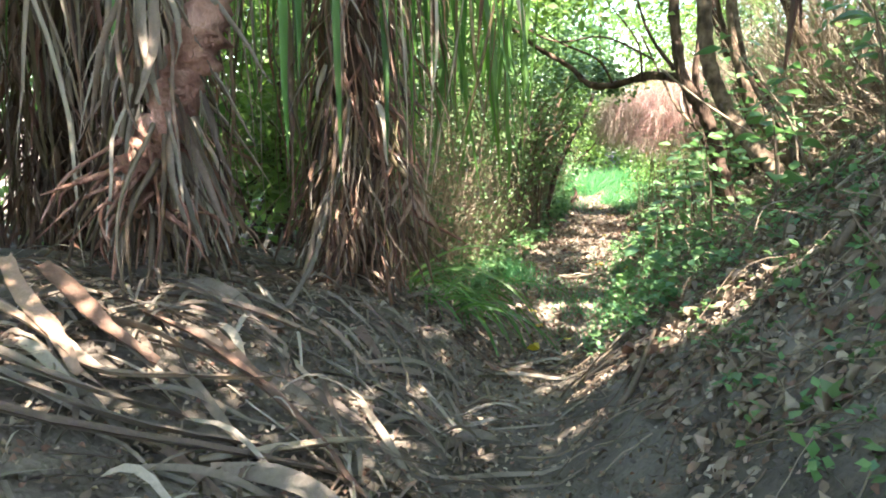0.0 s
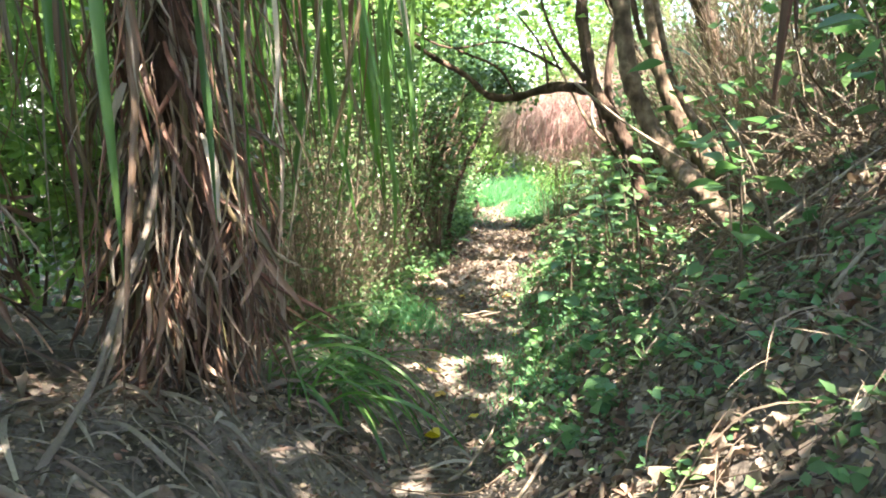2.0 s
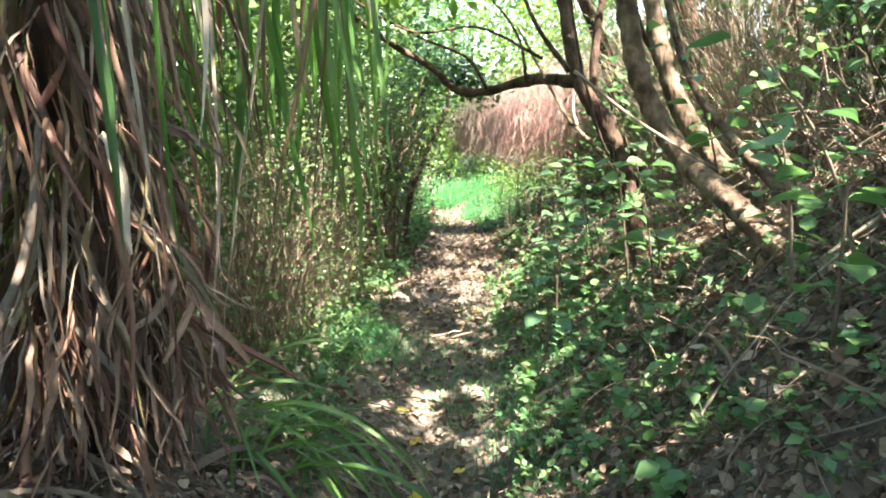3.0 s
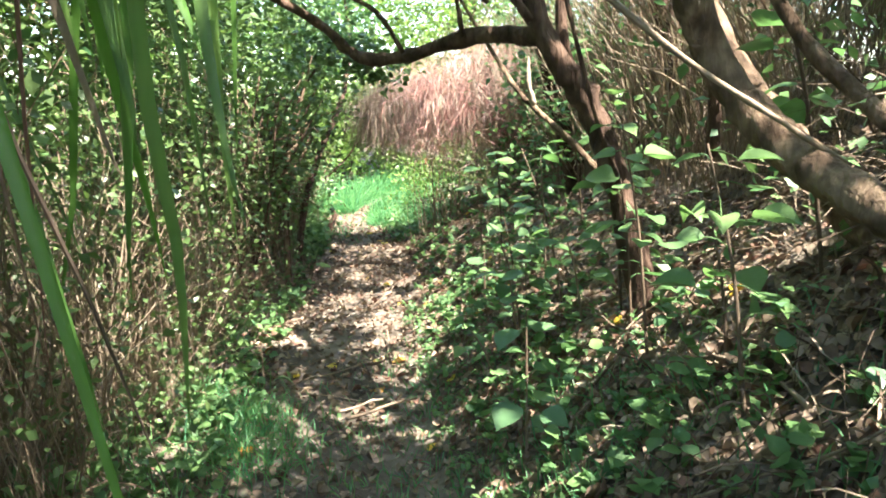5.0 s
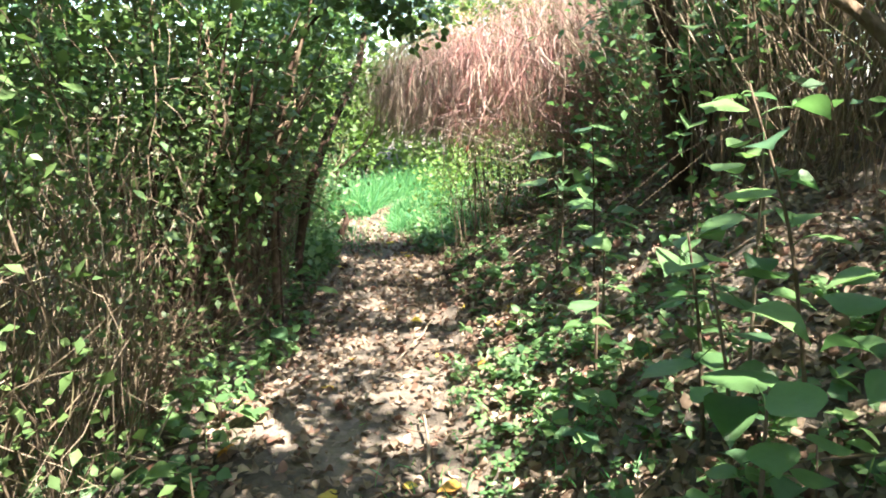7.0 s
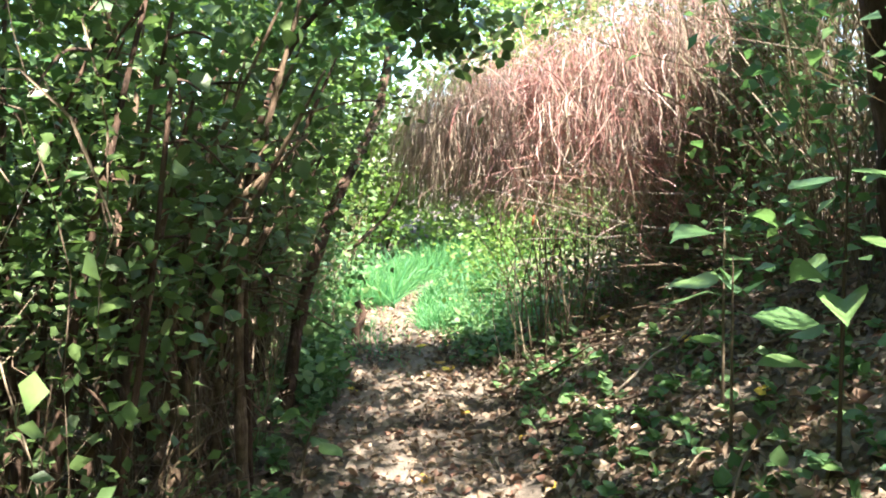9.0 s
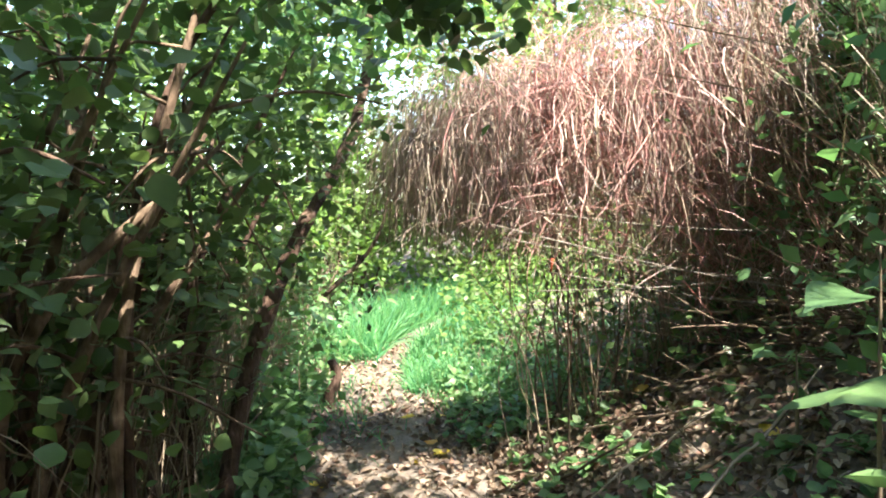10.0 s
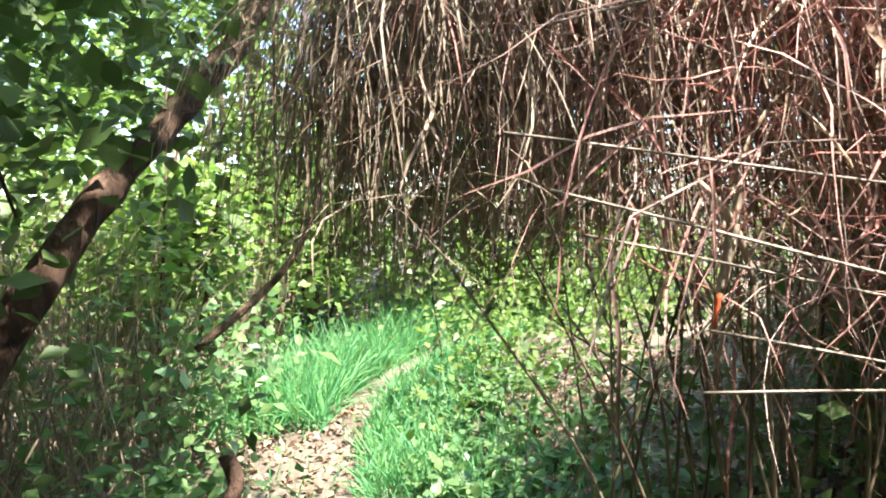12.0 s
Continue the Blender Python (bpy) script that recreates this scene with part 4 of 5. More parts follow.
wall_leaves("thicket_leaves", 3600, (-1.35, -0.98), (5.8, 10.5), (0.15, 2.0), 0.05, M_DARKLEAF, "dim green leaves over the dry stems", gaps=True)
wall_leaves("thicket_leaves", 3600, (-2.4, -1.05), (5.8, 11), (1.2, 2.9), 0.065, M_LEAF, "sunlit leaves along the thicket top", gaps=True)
n = 3300
y = uni(6.4, 13.2, n); x = path_x(y) + 2.3 + np.abs(RNG.normal(size=n)) * 0.9
stems("dry_stem_thicket", x, y, 3.0, 0.007, M_DRY, "thicket of dry brown stems on the bank", 0.12, 0.35, wave=1.4)
wall_leaves("thicket_leaves", 3600, (1.6, 3.4), (5.5, 12), (0.1, 2.6), 0.065, M_LEAF, "green leaves of climbers among dry stems", gaps=True)
n = 2400
y = uni(11.0, 17, n); x = path_x(y) - 0.95 - np.abs(RNG.normal(size=n)) * 0.8
stems("dry_stem_thicket", x, y, 1.7, 0.006, M_DRY, "pale dry stems among green leaves", 0.14, 0.4)
n = 1600
y = uni(1.3, 6.0, n); x = path_x(y) + 0.95 + RNG.uniform(size=n) * 1.6
stems("bank_brush", x, y, 0.45, 0.006, M_TWIG, "low tangle of thin dead twigs on the bank", 1.6, 1.5, wave=1.8)
n = 1500
y = uni(1.5, 6.0, n); x = path_x(y) + 2.0 + np.abs(RNG.normal(size=n)) * 1.0
stems("bank_twigs", x, y, 1.0, 0.007, M_TWIG, "tangle of dry twigs on the steep bank", 0.8, 1.2)
wall_leaves("bank_foliage", 2200, (1.5, 4.0), (0.5, 6.5), (0.05, 1.5), 0.075, M_LEAF, "green leaves of undergrowth on the bank", gaps=True)
# the wood around
for xr, yr, zr, n, lab in [((-7.5, -2.6), (-3, 16), (0.0, 5.5), 16000, "dense green wood beyond the plants"), ((4.2, 8.0), (-3, 14), (0.2, 3.5), 12000, "dense green wood on top of the bank"), ((-6, 3.5), (-7, -3.5), (0, 5), 7000, "dense green wood behind the path's start")]:
    wall_leaves("woodland", n, xr, yr, zr, 0.17, M_CANOPY, lab, "woodland", True, True)
wall_leaves("woodland", 19000, (-6, 11), (18.5, 24), (0.0, 7), 0.22, M_CANOPY, "sunlit green wood beyond the grass", "woodland", False, True)
wall_leaves("woodland", 9000, (1.0, 8.0), (17.2, 19.5), (0.2, 4.5), 0.12, M_CANOPY, "sunlit leaves behind the bright grass", "woodland", False)
wall_leaves("undergrowth", 5000, (0.0, 9.0), (18.2, 21), (0.0, 0.9), 0.13, M_CANOPY, "low sunlit undergrowth beyond the grass", "undergrowth", False)
wall_leaves("undergrowth", 3200, (0.7, 3.2), (14.6, 18.5), (0.03, 0.6), 0.075, M_CANOPY, "bright low weeds where the path bends", "undergrowth")
wall_leaves("weeds", 1600, (-1.6, -0.6), (13.4, 16.6), (0.05, 0.8), 0.09, M_LEAF, "lush weeds beside the sunny path end", "weeds")
# darker leaf colour carries the shade round the trunk
wall_leaves("hanging_leaves", 1500, (-1.3, -0.35), (12.8, 14.6), (1.7, 2.6), 0.1, M_DARKLEAF, "leaves round the leaning trunk, darkened for the shade there")
wall_leaves("woodland", 6000, (-4.5, 0.8), (14.2, 18), (0.0, 4), 0.13, M_CANOPY, "sunlit green thicket beside the grass", "woodland", False, True)

# ---- the hanging mound of dry grass ----
t = thing("dry_grass_mound", (3.9, 12.3, float(ground_z(3.9, 12.3))), "great mound of red-brown dry grass hanging over the path", "dry grass")
CREST = [(2.95, 13.0, 1.5), (3.2, 12.88, 1.68), (3.55, 12.68, 1.7), (4.0, 12.48, 1.85), (4.5, 12.25, 2.05), (5.0, 12.0, 2.1)]


def mound_strands(n, f0, f1, spread, lengths, widths, droop, rise, wave, lowest):
    """Strands that spring from the crest, arch over and hang down its front and end."""
    f = f0 + (f1 - f0) * RNG.uniform(size=n)
    root = smooth_line(CREST, 300)[(f * 299).astype(int)] + RNG.normal(size=(n, 3)) * np.array(spread)
    a = np.where(f < 0.2, uni(2.3, 5.2, n), uni(3.3, 5.6, n))
    way = np.stack([np.cos(a), np.sin(a), uni(*rise, n)], 1) + RNG.normal(size=(n, 3)) * 0.22
    ln = np.minimum(uni(*lengths, n), np.maximum(0.15, 0.1 + root[:, 2] - lowest))
    return straps(root, way, ln, widths[0] + (widths[1] - widths[0]) * RNG.uniform(size=n) ** 2, uni(*droop, n), 9, 0.3, wave)


part("drooping_lobe", mound_strands(2300, 0.0, 0.42, (0.13, 0.15, 0.14), (0.3, 1.0), (0.002, 0.0065), (2.5, 7.0), (-0.2, 0.9), 1.3, 0.8), M_THATCH, t, "grey-brown hanging strands")["kind"] = "stuff"
part("hanging_grass", mound_strands(2600, 0.25, 0.85, (0.14, 0.14, 0.2), (0.3, 0.9), (0.002, 0.008), (1.5, 6.0), (-0.2, 0.9), 1.8, 0.85), M_PINKDRY, t)["kind"] = "stuff"
part("brown_grass", mound_strands(900, 0.55, 1.0, (0.15, 0.2, 0.25), (0.4, 1.3), (0.002, 0.007), (1.5, 6.0), (-0.1, 1.2), 1.6, 0.5), M_THATCH, t)["kind"] = "stuff"
n = 1300
root = np.stack([uni(2.85, 3.7, n), 14.05 - 0.4 * uni(2.85, 3.7, n) + RNG.normal(size=n) * 0.13, uni(1.05, 1.7, n)], 1)
part("matted_lobe", straps(root, RNG.normal(size=(n, 3)) * np.array([1, 0.7, 0.5]), uni(0.2, 0.6, n), 0.002 + 0.006 * RNG.uniform(size=n) ** 2, 1.2, 6, 0.3, 1.5), M_THATCH, t)["kind"] = "stuff"
n = 2600
mx = 3.3 + 1.7 * RNG.uniform(size=n)
lowest = np.interp(mx, [3.3, 3.7, 4.5], [0.95, 0.8, 0.75])
root = np.stack([mx, 13.05 - 0.17 * mx + RNG.normal(size=n) * 0.2, lowest + (1.85 - lowest) * RNG.uniform(size=n) ** 0.8], 1)
part("matted_grass", straps(root, RNG.normal(size=(n, 3)) * np.array([1, 0.6, 0.7]), uni(0.2, 0.8, n), 0.002 + 0.007 * RNG.uniform(size=n) ** 2, 0.9, 6, 0.3, 1.5), M_PINKDRY, t)["kind"] = "stuff"
n = 260
root = np.stack([uni(3.5, 4.5, n), 12.28 + RNG.normal(size=n) * 0.12, uni(1.0, 1.7, n)], 1)
part("pale_straw", straps(root, RNG.normal(size=(n, 3)) * np.array([1, 0.5, 1.0]), uni(0.12, 0.4, n), uni(0.006, 0.014, n), 1.2, 6, 0.4, 1.0), M_SHEATH, t, "pale broken straw")["kind"] = "stuff"
n = 1800
cx, cy = 4.9 + np.abs(RNG.normal(size=n)) * 0.8, 12.9 + np.abs(RNG.normal(size=n)) * 0.4
part("standing_grass", straps(on_ground(cx, cy), np.stack([RNG.normal(size=n) * 0.14, RNG.normal(size=n) * 0.14, np.ones(n)], 1), uni(1.5, 3.2, n), uni(0.003, 0.008, n), uni(0.1, 0.9, n), 8, 0.3, 1.0), M_DRY, t)["kind"] = "stuff"
for i in range(46):
    cx, cy = RNG.uniform(3.25, 4.5), RNG.uniform(12.35, 12.8)
    z0 = float(ground_z(cx, cy))
    part("cane", tube([(cx, cy, z0), (cx + RNG.normal() * 0.1, cy + RNG.normal() * 0.08, z0 + 0.6), (cx + RNG.normal() * 0.25, cy + RNG.normal() * 0.15, z0 + RNG.uniform(0.9, 1.7))], RNG.uniform(0.003, 0.008), 0.002, 12, 5, 0.08), M_DRY, t)
for i in range(60):
    cx, cy, cz = RNG.uniform(3.6, 5.0), RNG.uniform(11.5, 12.5), RNG.uniform(0.12, 0.8)
    ln, an = RNG.uniform(0.3, 1.0), RNG.uniform(-0.5, 0.7)
    foot = np.array([cx + ln, cy + ln * an * 0.4 - 0.2, max(float(ground_z(cx + ln, cy)) , cz - 0.15)])
    e = np.array([cx, cy, cz + RNG.normal() * 0.12])
    part("dead_twig", tube([foot, (foot + e) / 2 + RNG.normal(size=3) * 0.05, e], RNG.uniform(0.003, 0.008), 0.002, 10, 5, 0.1), M_TWIG, t)
# thin wires running across the front of the mound
for a, b in [((3.02, 12.25, 1.16), (4.9, 11.5, 0.95)), ((3.08, 12.2, 1.06), (4.9, 11.4, 0.62)), ((3.3, 12.1, 0.72), (4.7, 11.5, 0.85)), ((3.2, 12.3, 0.98), (4.8, 11.6, 0.7)), ((3.4, 12.2, 0.8), (4.9, 11.3, 0.6)), ((3.0, 12.4, 1.5), (4.4, 12.0, 1.1)), ((3.1, 12.3, 1.35), (4.2, 12.1, 1.75))]:
    mid = ((a[0] + b[0]) / 2, (a[1] + b[1]) / 2, (a[2] + b[2]) / 2 - 0.05)
    part("long_stem", tube([a, mid, b], 0.0028, 0.002, 18, 5, 0.05), M_WIRE, t, "pale thin wire lying across the mound")

FORK = np.array([3.487, 12.24, 0.992])
t = thing("forked_stick", (3.53, 12.27, float(ground_z(3.53, 12.27))), "pale forked dry stick with an orange tip", "stick")
for name, way, r0, r1 in [("stem", (-0.032, 0.0, -0.13), 0.013, 0.008), ("prong", (-0.075, 0.01, 0.085), 0.010, 0.004), ("prong", (0.018, 0.0, 0.095), 0.009, 0.004), ("prong", (0.05, 0.0, -0.12), 0.009, 0.005)]:
    w = np.array(way)
    part(name, tube([FORK, FORK + w * 0.5 + np.array([0.004, 0, 0.004]), FORK + w], r0, r1, 10, 7), M_PALEBARK, t)
part("tip", tube([FORK + np.array(q) for q in ((-0.032, 0, -0.13), (-0.04, 0, -0.165), (-0.048, 0, -0.2))], 0.007, 0.003, 6, 6), M_ORANGE, t, "orange-red tip")
part("foot", tube([FORK + np.array([0.05, 0, -0.12]), (3.54, 12.26, 0.4), (3.53, 12.27, -0.25)], 0.005, 0.006, 10, 6), M_TWIG, t)

# ---- leafy shrubs ----
def shrub(name, x, y, height, spread, leaf_mat, count, size, label, stems_n=7, bark=None, towards=(0, 0), low=0.35, fine=False, thick=0.022):
    z0 = float(ground_z(x, y))
    t = thing(name, (x, y, z0), label, "shrub", "shrubs beside the path")
    pts = []
    for i in range(stems_n):
        a = RNG.uniform(0, 2 * np.pi)
        r = spread * math.sqrt(RNG.uniform(0.05, 1))
        e = np.array([x + towards[0] + r * math.cos(a), y + towards[1] + r * math.sin(a), z0 + height * RNG.uniform(0.7, 1.05)])
        b = np.array([x + 0.18 * RNG.normal(), y + 0.18 * RNG.normal(), 0])
        b[2] = float(ground_z(b[0], b[1])) - 0.04
        m = b * 0.5 + e * 0.5 + np.array([-towards[0] * 0.25, -towards[1] * 0.25, 0.1]) + RNG.normal(size=3) * 0.08
        stem = part("stem", tube([b, m, e], thick * RNG.uniform(0.6, 1.3), 0.006, 18, 6, 0.15), bark or M_BARK, t)
        c = smooth_line([b, m, e], 30)
        pts.append(c[8:])
        for j in range(5):
            s = c[RNG.integers(9, 29)]
            d = s + RNG.normal(size=3) * np.array([0.35, 0.35, 0.25]) * spread
            part("twig", tube([s, (s + d) / 2 + np.array([0, 0, 0.05]), d], 0.007, 0.003, 8, 4, 0.1), bark or M_BARK, stem)
            pts.append(smooth_line([s, (s + d) / 2, d], 12))
    c = np.concatenate(pts)
    p = c[RNG.integers(0, len(c), count)] + RNG.normal(size=(count, 3)) * 0.11
    p = p[p[:, 2] > z0 + low * height * uni(0.3, 1.2, count)]
    p = p[shades(p)]
    n = len(p)
    part("foliage", leaves(p, any_way(n, -0.1), unit(np.array([0, 0, 1.0]) + RNG.normal(size=(n, 3)) * 0.5), uni(0.6, 1.25, n) * size, 1.25, fine), leaf_mat, t)
    return t


shrub("arching_shrub", 1.15, 11.4, 2.4, 0.8, M_DARKLEAF, 2300, 0.06, "dark leafy shrub arching over the path", 17, towards=(0.4, 0.2), low=0.5, fine=2, thick=0.03, bark=M_TANBARK)
shrub("arching_shrub", 1.5, 12.5, 2.3, 0.6, M_DARKLEAF, 2200, 0.058, "dark leafy shrub beside the leaning tree", 9, towards=(0.3, 0.2), fine=2, thick=0.03)
shrub("arching_shrub", 0.75, 10.4, 2.2, 0.6, M_DARKLEAF, 2400, 0.06, "dark leafy shrub with bare lower stems", 14, towards=(0.1, 0.1), low=0.6, fine=True)
shrub("leafy_shrub", 0.2, 12.6, 2.6, 0.9, M_LEAF, 2400, 0.09, "leafy green shrub behind the dry stems", 8)
# dark leaf colour here stands for shade on the shrub
shrub("leafy_shrub", 1.3, 13.4, 2.2, 0.7, M_DARKLEAF, 1800, 0.09, "leafy shrub near the sunny end, darkened for shade", 8)
shrub("leafy_shrub", 2.1, 16.3, 2.3, 0.9, M_CANOPY, 4000, 0.1, "sunlit yellow-green shrub beyond the grass", 8)
shrub("leafy_shrub", 3.6, 18.6, 2.6, 1.1, M_CANOPY, 5000, 0.1, "sunlit yellow-green shrub beyond the grass", 9)
shrub("leafy_shrub", 6.0, 19.2, 2.8, 1.2, M_CANOPY, 5000, 0.1, "sunlit yellow-green shrub beyond the grass", 9)
for x, y in [(-1.6, 7.2), (-1.3, 9.0), (-3.6, 3.0), (-3.8, 5.6), (-2.6, 7.4), (-1.2, 6.2), (-4.0, 0.8)]:
    shrub("leafy_shrub", x, y, 2.6, 1.0, M_CANOPY, 3600, 0.11, "sunlit leafy shrub behind the hanging leaves", 8, low=0.1)
for x, y in [(3.9, 4.0), (3.6, 2.2), (4.5, 6.4), (4.7, 10.2), (5.4, 12.0), (3.4, 0.8)]:
    shrub("leafy_shrub", x, y, 2.3, 1.0, M_LEAF, 3400, 0.1, "leafy shrub on top of the bank", 8, low=0.1)

# broad-leaved plants on the bank, each leaf a part
def broad_plant(x, y, height, n_leaf, size, label, lean=(0, 0)):
    z0 = float(ground_z(x, y))
    t = thing("broad_leaved_plant", (x, y, z0), label, "plant", "broad-leaved plants")
    line = [(x, y, z0 - 0.03), (x + lean[0] * 0.4, y + lean[1] * 0.4, z0 + height * 0.55), (x + lean[0], y + lean[1], z0 + height)]
    part("stem", tube(line, 0.008, 0.003, 14, 5, 0.1), M_TWIG, t)
    c = smooth_line(line, 40)
    for i in range(n_leaf):
        s = c[min(39, int(12 + 28 * (i + 0.5) / n_leaf))]
        a = i * 2.4 + RNG.uniform(-0.9, 0.9)
        w = np.array([[math.cos(a), math.sin(a), RNG.uniform(-0.25, 0.2)]])
        foot = s + w[0] * RNG.uniform(0.02, 0.1) + np.array([0, 0, RNG.uniform(-0.05, 0.05)])
        stalk = tube([s, (s + foot) / 2 + np.array([0, 0, 0.01]), foot + w[0] * 0.01], 0.0022, 0.0015, 5, 4, 0.05)
        part("leaf", join(stalk, leaves([foot], w, np.array([[RNG.normal() * 0.2, RNG.normal() * 0.2, 1]]), size * RNG.uniform(0.45, 1.15), RNG.uniform(0.95, 1.25), 2, 0.2)), M_LEAF, t)
    return t


for x, y, h, k, s, lx, ly in [(2.35, 7.25, 0.7, 8, 0.15, -0.2, -0.1), (2.65, 7.3, 0.95, 10, 0.15, -0.25, 0.05), (2.9, 7.35, 0.7, 8, 0.15, 0.1, -0.2), (2.1, 7.1, 0.35, 6, 0.11, -0.15, 0), (2.7, 7.9, 0.6, 9, 0.15, 0, 0), (3.3, 10.1, 0.75, 5, 0.22, 0, 0), (3.5, 10.4, 0.9, 6, 0.18, 0, 0), (2.45, 7.5, 0.7, 9, 0.17, -0.1, 0), (2.2, 7.0, 0.6, 8, 0.16, -0.1, -0.1), (2.7, 7.6, 0.95, 9, 0.16, -0.1, -0.1), (2.0, 6.5, 0.5, 7, 0.15, 0, 0),
                              (3.3, 9.6, 1.0, 9, 0.17, -0.1, -0.1), (3.0, 9.0, 0.5, 6, 0.15, 0, 0), (2.6, 8.4, 0.45, 6, 0.15, 0, 0), (1.75, 6.0, 0.35, 5, 0.14, 0, 0), (2.0, 5.1, 0.8, 11, 0.11, -0.1, 0.1), (2.25, 5.9, 0.95, 12, 0.12, -0.15, 0), (2.2, 4.3, 0.6, 9, 0.1, -0.2, 0.1), (2.45, 6.3, 0.75, 12, 0.13, -0.15, -0.1), (2.55, 6.9, 0.6, 10, 0.14, -0.2, -0.1), (2.6, 6.6, 0.8, 8, 0.16, -0.1, 0), (3.7, 9.2, 1.2, 9, 0.17, -0.1, 0),
                              (1.75, 3.6, 0.55, 7, 0.15, -0.1, -0.1), (2.0, 4.1, 0.6, 7, 0.15, -0.1, 0), (2.1, 3.3, 0.7, 8, 0.15, -0.15, 0), (1.0, 9.3, 0.25, 5, 0.13, 0, 0), (0.9, 8.2, 0.3, 5, 0.13, 0, 0), (1.35, 10.4, 0.3, 5, 0.14, 0, 0), (1.75, 11.4, 0.3, 5, 0.13, 0.1, 0),
                              (2.2, 5.4, 0.5, 6, 0.15, -0.1, 0), (4.0, 11.2, 0.4, 6, 0.13, -0.1, -0.1), (1.9, 13.3, 0.7, 8, 0.13, 0.1, 0), (2.3, 13.9, 0.5, 8, 0.12, 0, 0)]:
    broad_plant(x, y, h, k, s, "broad-leaved green plant growing on the bank", (lx, ly))

# leaning trunk and stump at the sunny end
t = thing("leaning_tree", (1.75, 12.3, float(ground_z(1.75, 12.3))), "brown tree leaning across the path edge", "tree")
part("trunk", tube([(1.7, 12.3, -0.5), (1.95, 12.65, 0.4), (2.25, 13.0, 1.0), (2.5, 13.3, 1.35), (2.75, 13.7, 1.75), (2.95, 14.1, 2.4), (3.0, 14.4, 3.4)], 0.046, 0.03, 46, 12, 0.16), M_BARK, t)
part("branch", tube([(2.5, 13.9, 0.55), (2.8, 14.0, 0.78), (2.95, 14.0, 1.0), (3.05, 14.1, 1.3)], 0.018, 0.008, 16, 6, 0.12), M_TANBARK, t)
part("crown", crown_leaves(np.array([(2.2, 12.8, 2.3), (2.9, 14.0, 2.6), (1.8, 12.9, 2.2), (3.0, 14.4, 3.4), (2.4, 13.6, 3.0), (3.4, 14.2, 2.7), (3.0, 15.0, 3.0)]), 0.42, 3200, 0.1, 1.7), M_LEAF, t)
t = thing("stump", (2.62, 14.35, float(ground_z(2.62, 14.35))), "small dark rotten stump at the path edge", "stump")
part("stem", tube([(2.6, 14.4, -0.5), (2.56, 14.35, -0.3), (2.64, 14.4, -0.16), (2.6, 14.42, -0.02)], 0.05, 0.03, 12, 8, 0.2), M_BARK, t)

for x, y, h, k, sz, lx, ly in [(2.1, 3.9, 0.75, 10, 0.15, -0.55, -0.1), (2.3, 3.4, 1.0, 11, 0.16, -0.7, 0.0), (2.3, 4.5, 0.8, 9, 0.1, -0.15, 0.1), (2.6, 5.4, 1.2, 12, 0.15, -0.5, -0.1), (2.9, 7.0, 1.3, 12, 0.14, -0.3, 0.0), (3.4, 8.3, 1.6, 12, 0.15, -0.3, 0.0)]:
    broad_plant(x, y, h, k, sz, "leafy green sapling leaning out from the bank", (lx, ly))


def laid_twig(x, y, ang, length, r, lift=0.02):
    s = np.linspace(0, 1, 7)
    aa = ang + RNG.normal() * 0.4 * s
    p = on_ground(x + np.cumsum(np.cos(aa)) * length / 7, y + np.cumsum(np.sin(aa)) * length / 7, lift + r)
    p[:, 2] += np.abs(RNG.normal(size=7)) * 0.012 + 0.05 * s * abs(RNG.normal())
    return tube(p, r, r * 0.5, 14, 5, 0.12)


for i in range(130):
    y = RNG.uniform(1.0, 13.5)
    x = path_x(y) + (RNG.uniform(0.5, 2.8) if RNG.uniform() < 0.75 else RNG.uniform(-0.5, 0.4))
    r = 0.003 + 0.009 * RNG.uniform() ** 3
    g = laid_twig(x, y, RNG.uniform(0, 6.3), RNG.uniform(0.2, 1.0), r)
    tagged(part("fallen_twig", g, M_TWIG, None, at=g[0][0]), "thin dry twig fallen on the leaf litter", "twig", "fallen twigs")
for x, y, a, ln, r in [(0.62, 2.3, 0.95, 0.75, 0.014), (1.25, 2.2, 0.75, 0.8, 0.018), (1.35, 4.2, 0.35, 0.9, 0.01), (1.5, 3.6, 1.1, 1.0, 0.012)]:
    g = laid_twig(x, y, a, ln, r)
    tagged(part("fallen_branch", g, M_TWIG, None, at=g[0][0]), "brown dead branch lying on the steep bank", "branch", "fallen branches")

t = thing("hanging_sprig", (1.5, 11.3, float(ground_z(1.5, 11.3))), "dark leafy sprig hanging over the path", "branch")
sprig = [(1.5, 11.3, -0.4), (1.6, 11.35, 1.2), (2.0, 11.45, 2.0), (2.5, 11.55, 2.05), (2.85, 11.6, 1.8)]
part("stem", tube(sprig, 0.02, 0.003, 30, 6, 0.12), M_BARK, t)
c = smooth_line(sprig, 60)
for i in range(34):
    f = c[RNG.integers(38, 60)] + RNG.normal(size=3) * 0.06
    part("leaf", leaves([f], [[RNG.normal() * 0.5 + 0.2, RNG.normal() * 0.5, -0.5]], [[RNG.normal(), RNG.normal() - 0.4, 0.8]], RNG.uniform(0.06, 0.11), 1.3, 2, 0.15), M_DARKLEAF, t)

p = c[RNG.integers(26, 60, 620)] + RNG.normal(size=(620, 3)) * np.array([0.16, 0.16, 0.13]) + np.array([0, 0, 0.12])
part("foliage", leaves(p, any_way(620, -0.2), unit(np.array([0, 0, 1.0]) + RNG.normal(size=(620, 3)) * 0.5), uni(0.05, 0.085, 620), 1.25, 2), M_DARKLEAF, t)

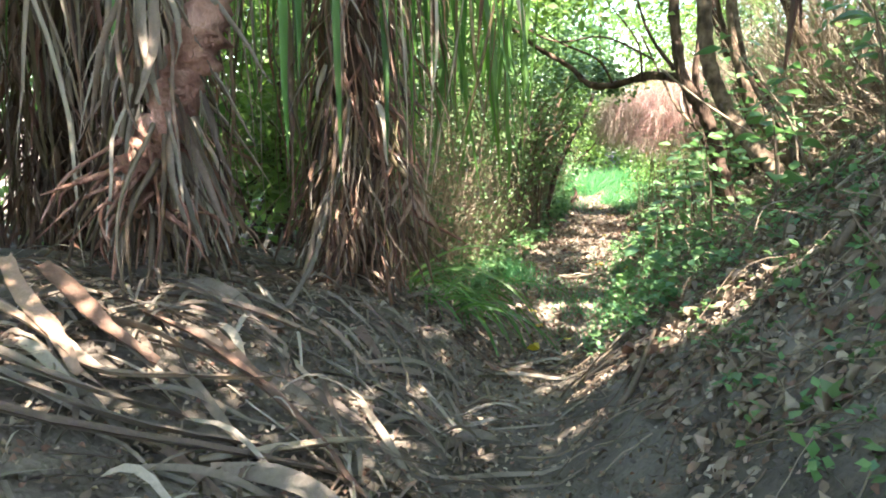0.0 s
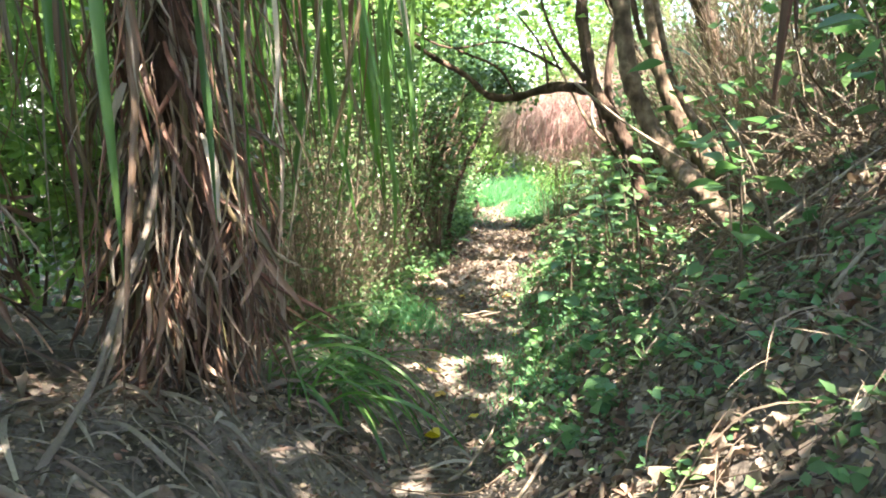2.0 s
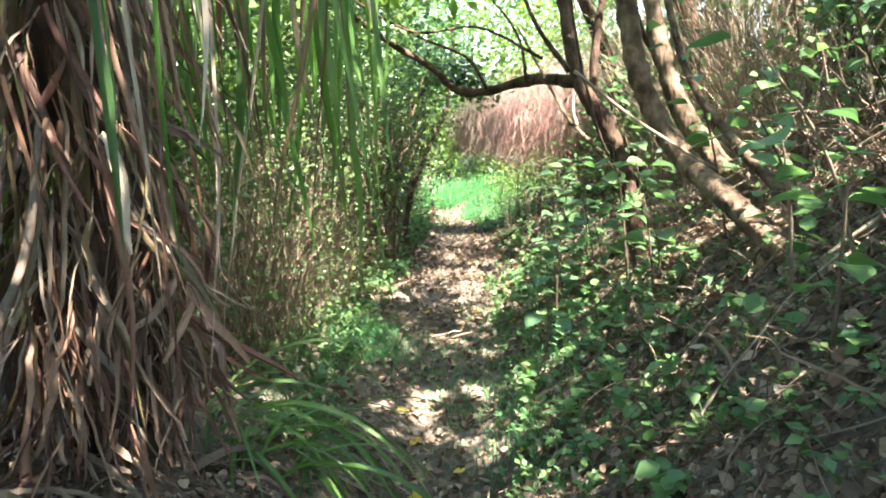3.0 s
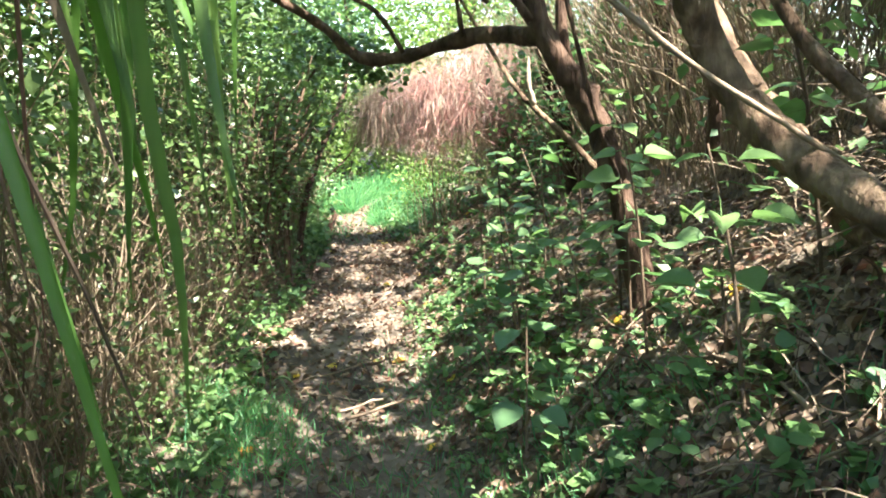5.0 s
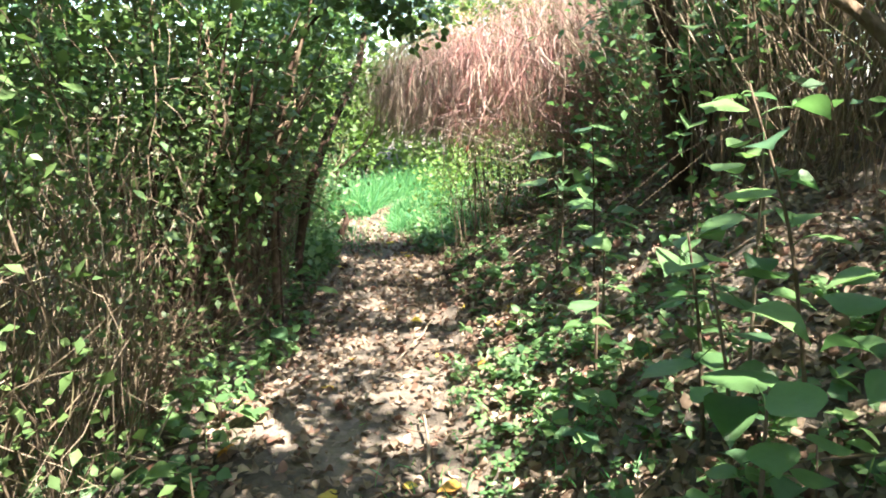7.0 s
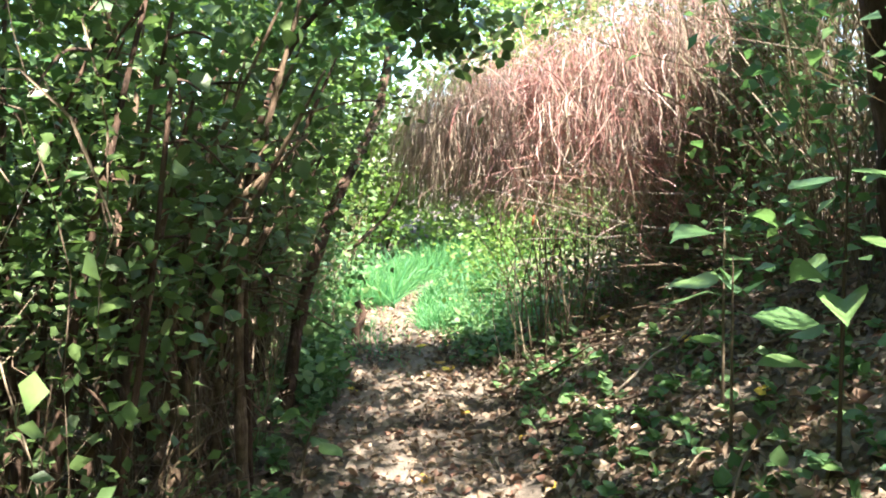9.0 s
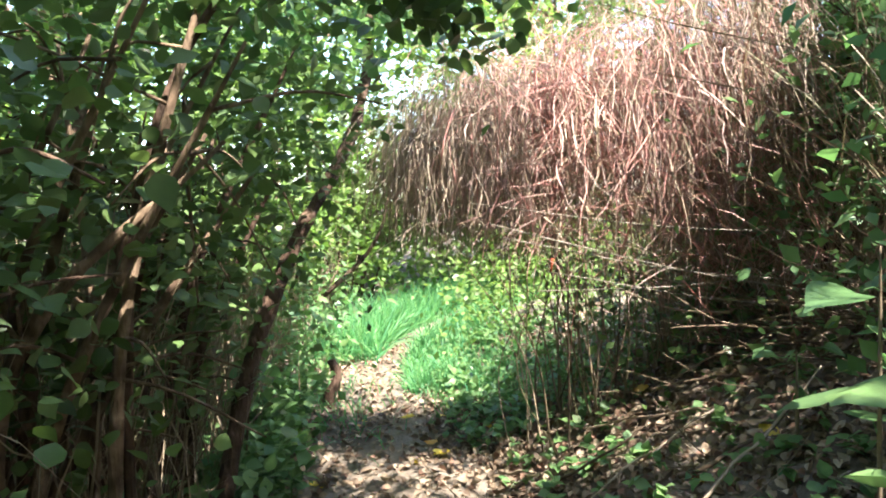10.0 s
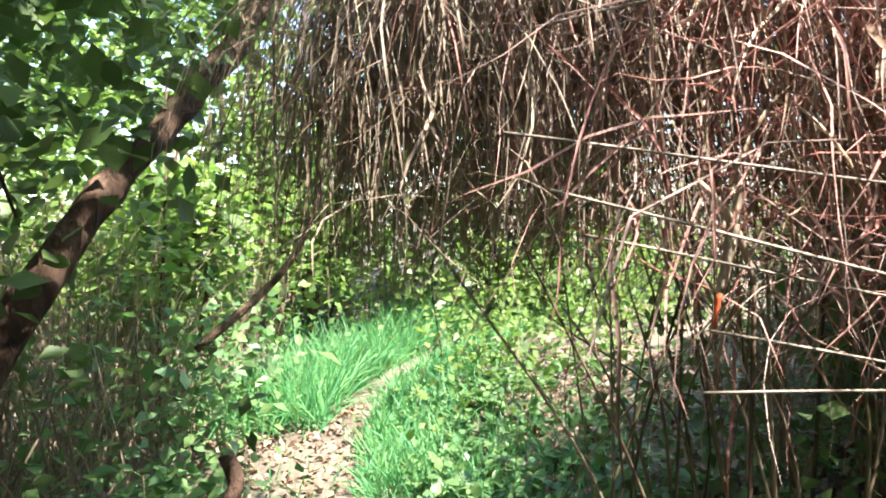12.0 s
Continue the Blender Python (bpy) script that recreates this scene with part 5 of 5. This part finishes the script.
t = thing("dangling_dead_leaf", (1.46, 3.0, 1.78), "dark red-brown dead leaf bundle dangling from a branch", "dead leaf")
root = np.array([(1.47, 3.04, 2.7), (1.49, 3.04, 2.7)])
strap_pieces("leaf", t, M_DARKDEAD, straps(root, np.array([(0.0, 0.0, -1), (0.01, 0, -1)]), [0.86, 0.7], [0.04, 0.025], 0.05, 10, 0.8, 0.15, 0.3), 10)
part("branch", tube([(3.1, 3.1, 2.2), (2.4, 3.0, 2.7), (1.6, 3.0, 2.74), (1.2, 3.0, 2.68)], 0.02, 0.006, 20, 6, 0.15), M_BARK, t)
part("trunk", tube([(3.2, 3.12, float(ground_z(3.2, 3.12)) - 0.1), (3.15, 3.1, 1.8), (3.1, 3.1, 2.25)], 0.035, 0.02, 14, 7, 0.15), M_BARK, t)
# leaf mass added above the thicket only to keep the sun off it
wall_leaves("overhead_leaves", 3600, (-2.3, -0.9), (5.2, 9.6), (2.4, 3.5), 0.07, M_DARKLEAF, "leaf roof added to shade the dry stem thicket", gaps=True)
wall_leaves("trunk_leaves", 900, (-0.95, -0.5), (12.4, 13.4), (0.8, 2.1), 0.055, M_DARKLEAF, "dark leaves hiding the leaning trunk")
wall_leaves("thicket_leaves", 3500, (1.7, 3.0), (9.5, 12.6), (0.3, 2.6), 0.085, M_LEAF, "broad leaves of climbers over dry stems", gaps=True)
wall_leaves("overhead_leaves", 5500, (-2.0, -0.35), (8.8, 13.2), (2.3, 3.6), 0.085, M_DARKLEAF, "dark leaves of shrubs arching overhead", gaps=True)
# wall of dark leaves added as the shade inside the hedge
wall_leaves("shrub_leaves", 3000, (-2.6, -1.3), (10.0, 13.5), (0.3, 2.4), 0.06, M_DARKLEAF, "dark leaf wall standing in for the hedge's inner shade", gaps=True)
wall_leaves("overhead_leaves", 1400, (-0.2, 1.6), (13.6, 16.0), (2.0, 3.2), 0.1, M_CANOPY, "bright green leaves above the sunny path end", gaps=True)


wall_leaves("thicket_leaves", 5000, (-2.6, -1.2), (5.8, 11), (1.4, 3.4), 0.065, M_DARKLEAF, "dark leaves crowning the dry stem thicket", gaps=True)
# dark leaves stand in for the deep shadow under the mound
wall_leaves("thicket_leaves", 1800, (1.2, 2.4), (12.5, 13.5), (0.0, 0.75), 0.06, M_DARKLEAF, "dark leaves standing in for the mound's shadow")
for x, y, a, ln, r in [(1.75, 3.3, 0.9, 1.1, 0.011), (1.9, 2.6, 1.3, 1.2, 0.013), (1.5, 2.9, 0.2, 0.9, 0.007), (2.0, 4.2, -0.6, 0.9, 0.009), (1.3, 3.7, 0.6, 0.8, 0.006), (2.9, 8.6, 1.6, 0.9, 0.008), (3.2, 11.0, 0.3, 1.1, 0.008), (3.0, 11.6, 0.15, 1.2, 0.006), (1.2, 7.35, 0.1, 0.5, 0.012), (1.15, 7.45, 0.2, 0.45, 0.009)]:
    g = laid_twig(x, y, a, ln, r, 0.05)
    tagged(part("fallen_branch", g, M_PALEBARK if r < 0.01 else M_TWIG, None, at=g[0][0]), "slender dead branch lying over the litter", "branch", "fallen branches")

n = 380
y = uni(0.9, 3.4, n); x = path_x(y) + 0.7 + np.abs(RNG.normal(size=n)) * 0.7
sprigs("bank_creeper", x, y, 0.038, 0.04, M_LEAF, "small green leaves scattered over bare soil", 3)
twigs = [laid_twig(path_x(y) + RNG.uniform(0.45, 2.6), y, RNG.uniform(0, 6.3), RNG.uniform(0.1, 0.5), 0.0015 + 0.002 * RNG.uniform(), 0.004) for y in uni(0.7, 5.0, 900)]
tagged(part("twig_litter", join(*twigs), M_TWIG), "fine dry twigs strewn over the bank", "twig litter", kind="stuff")
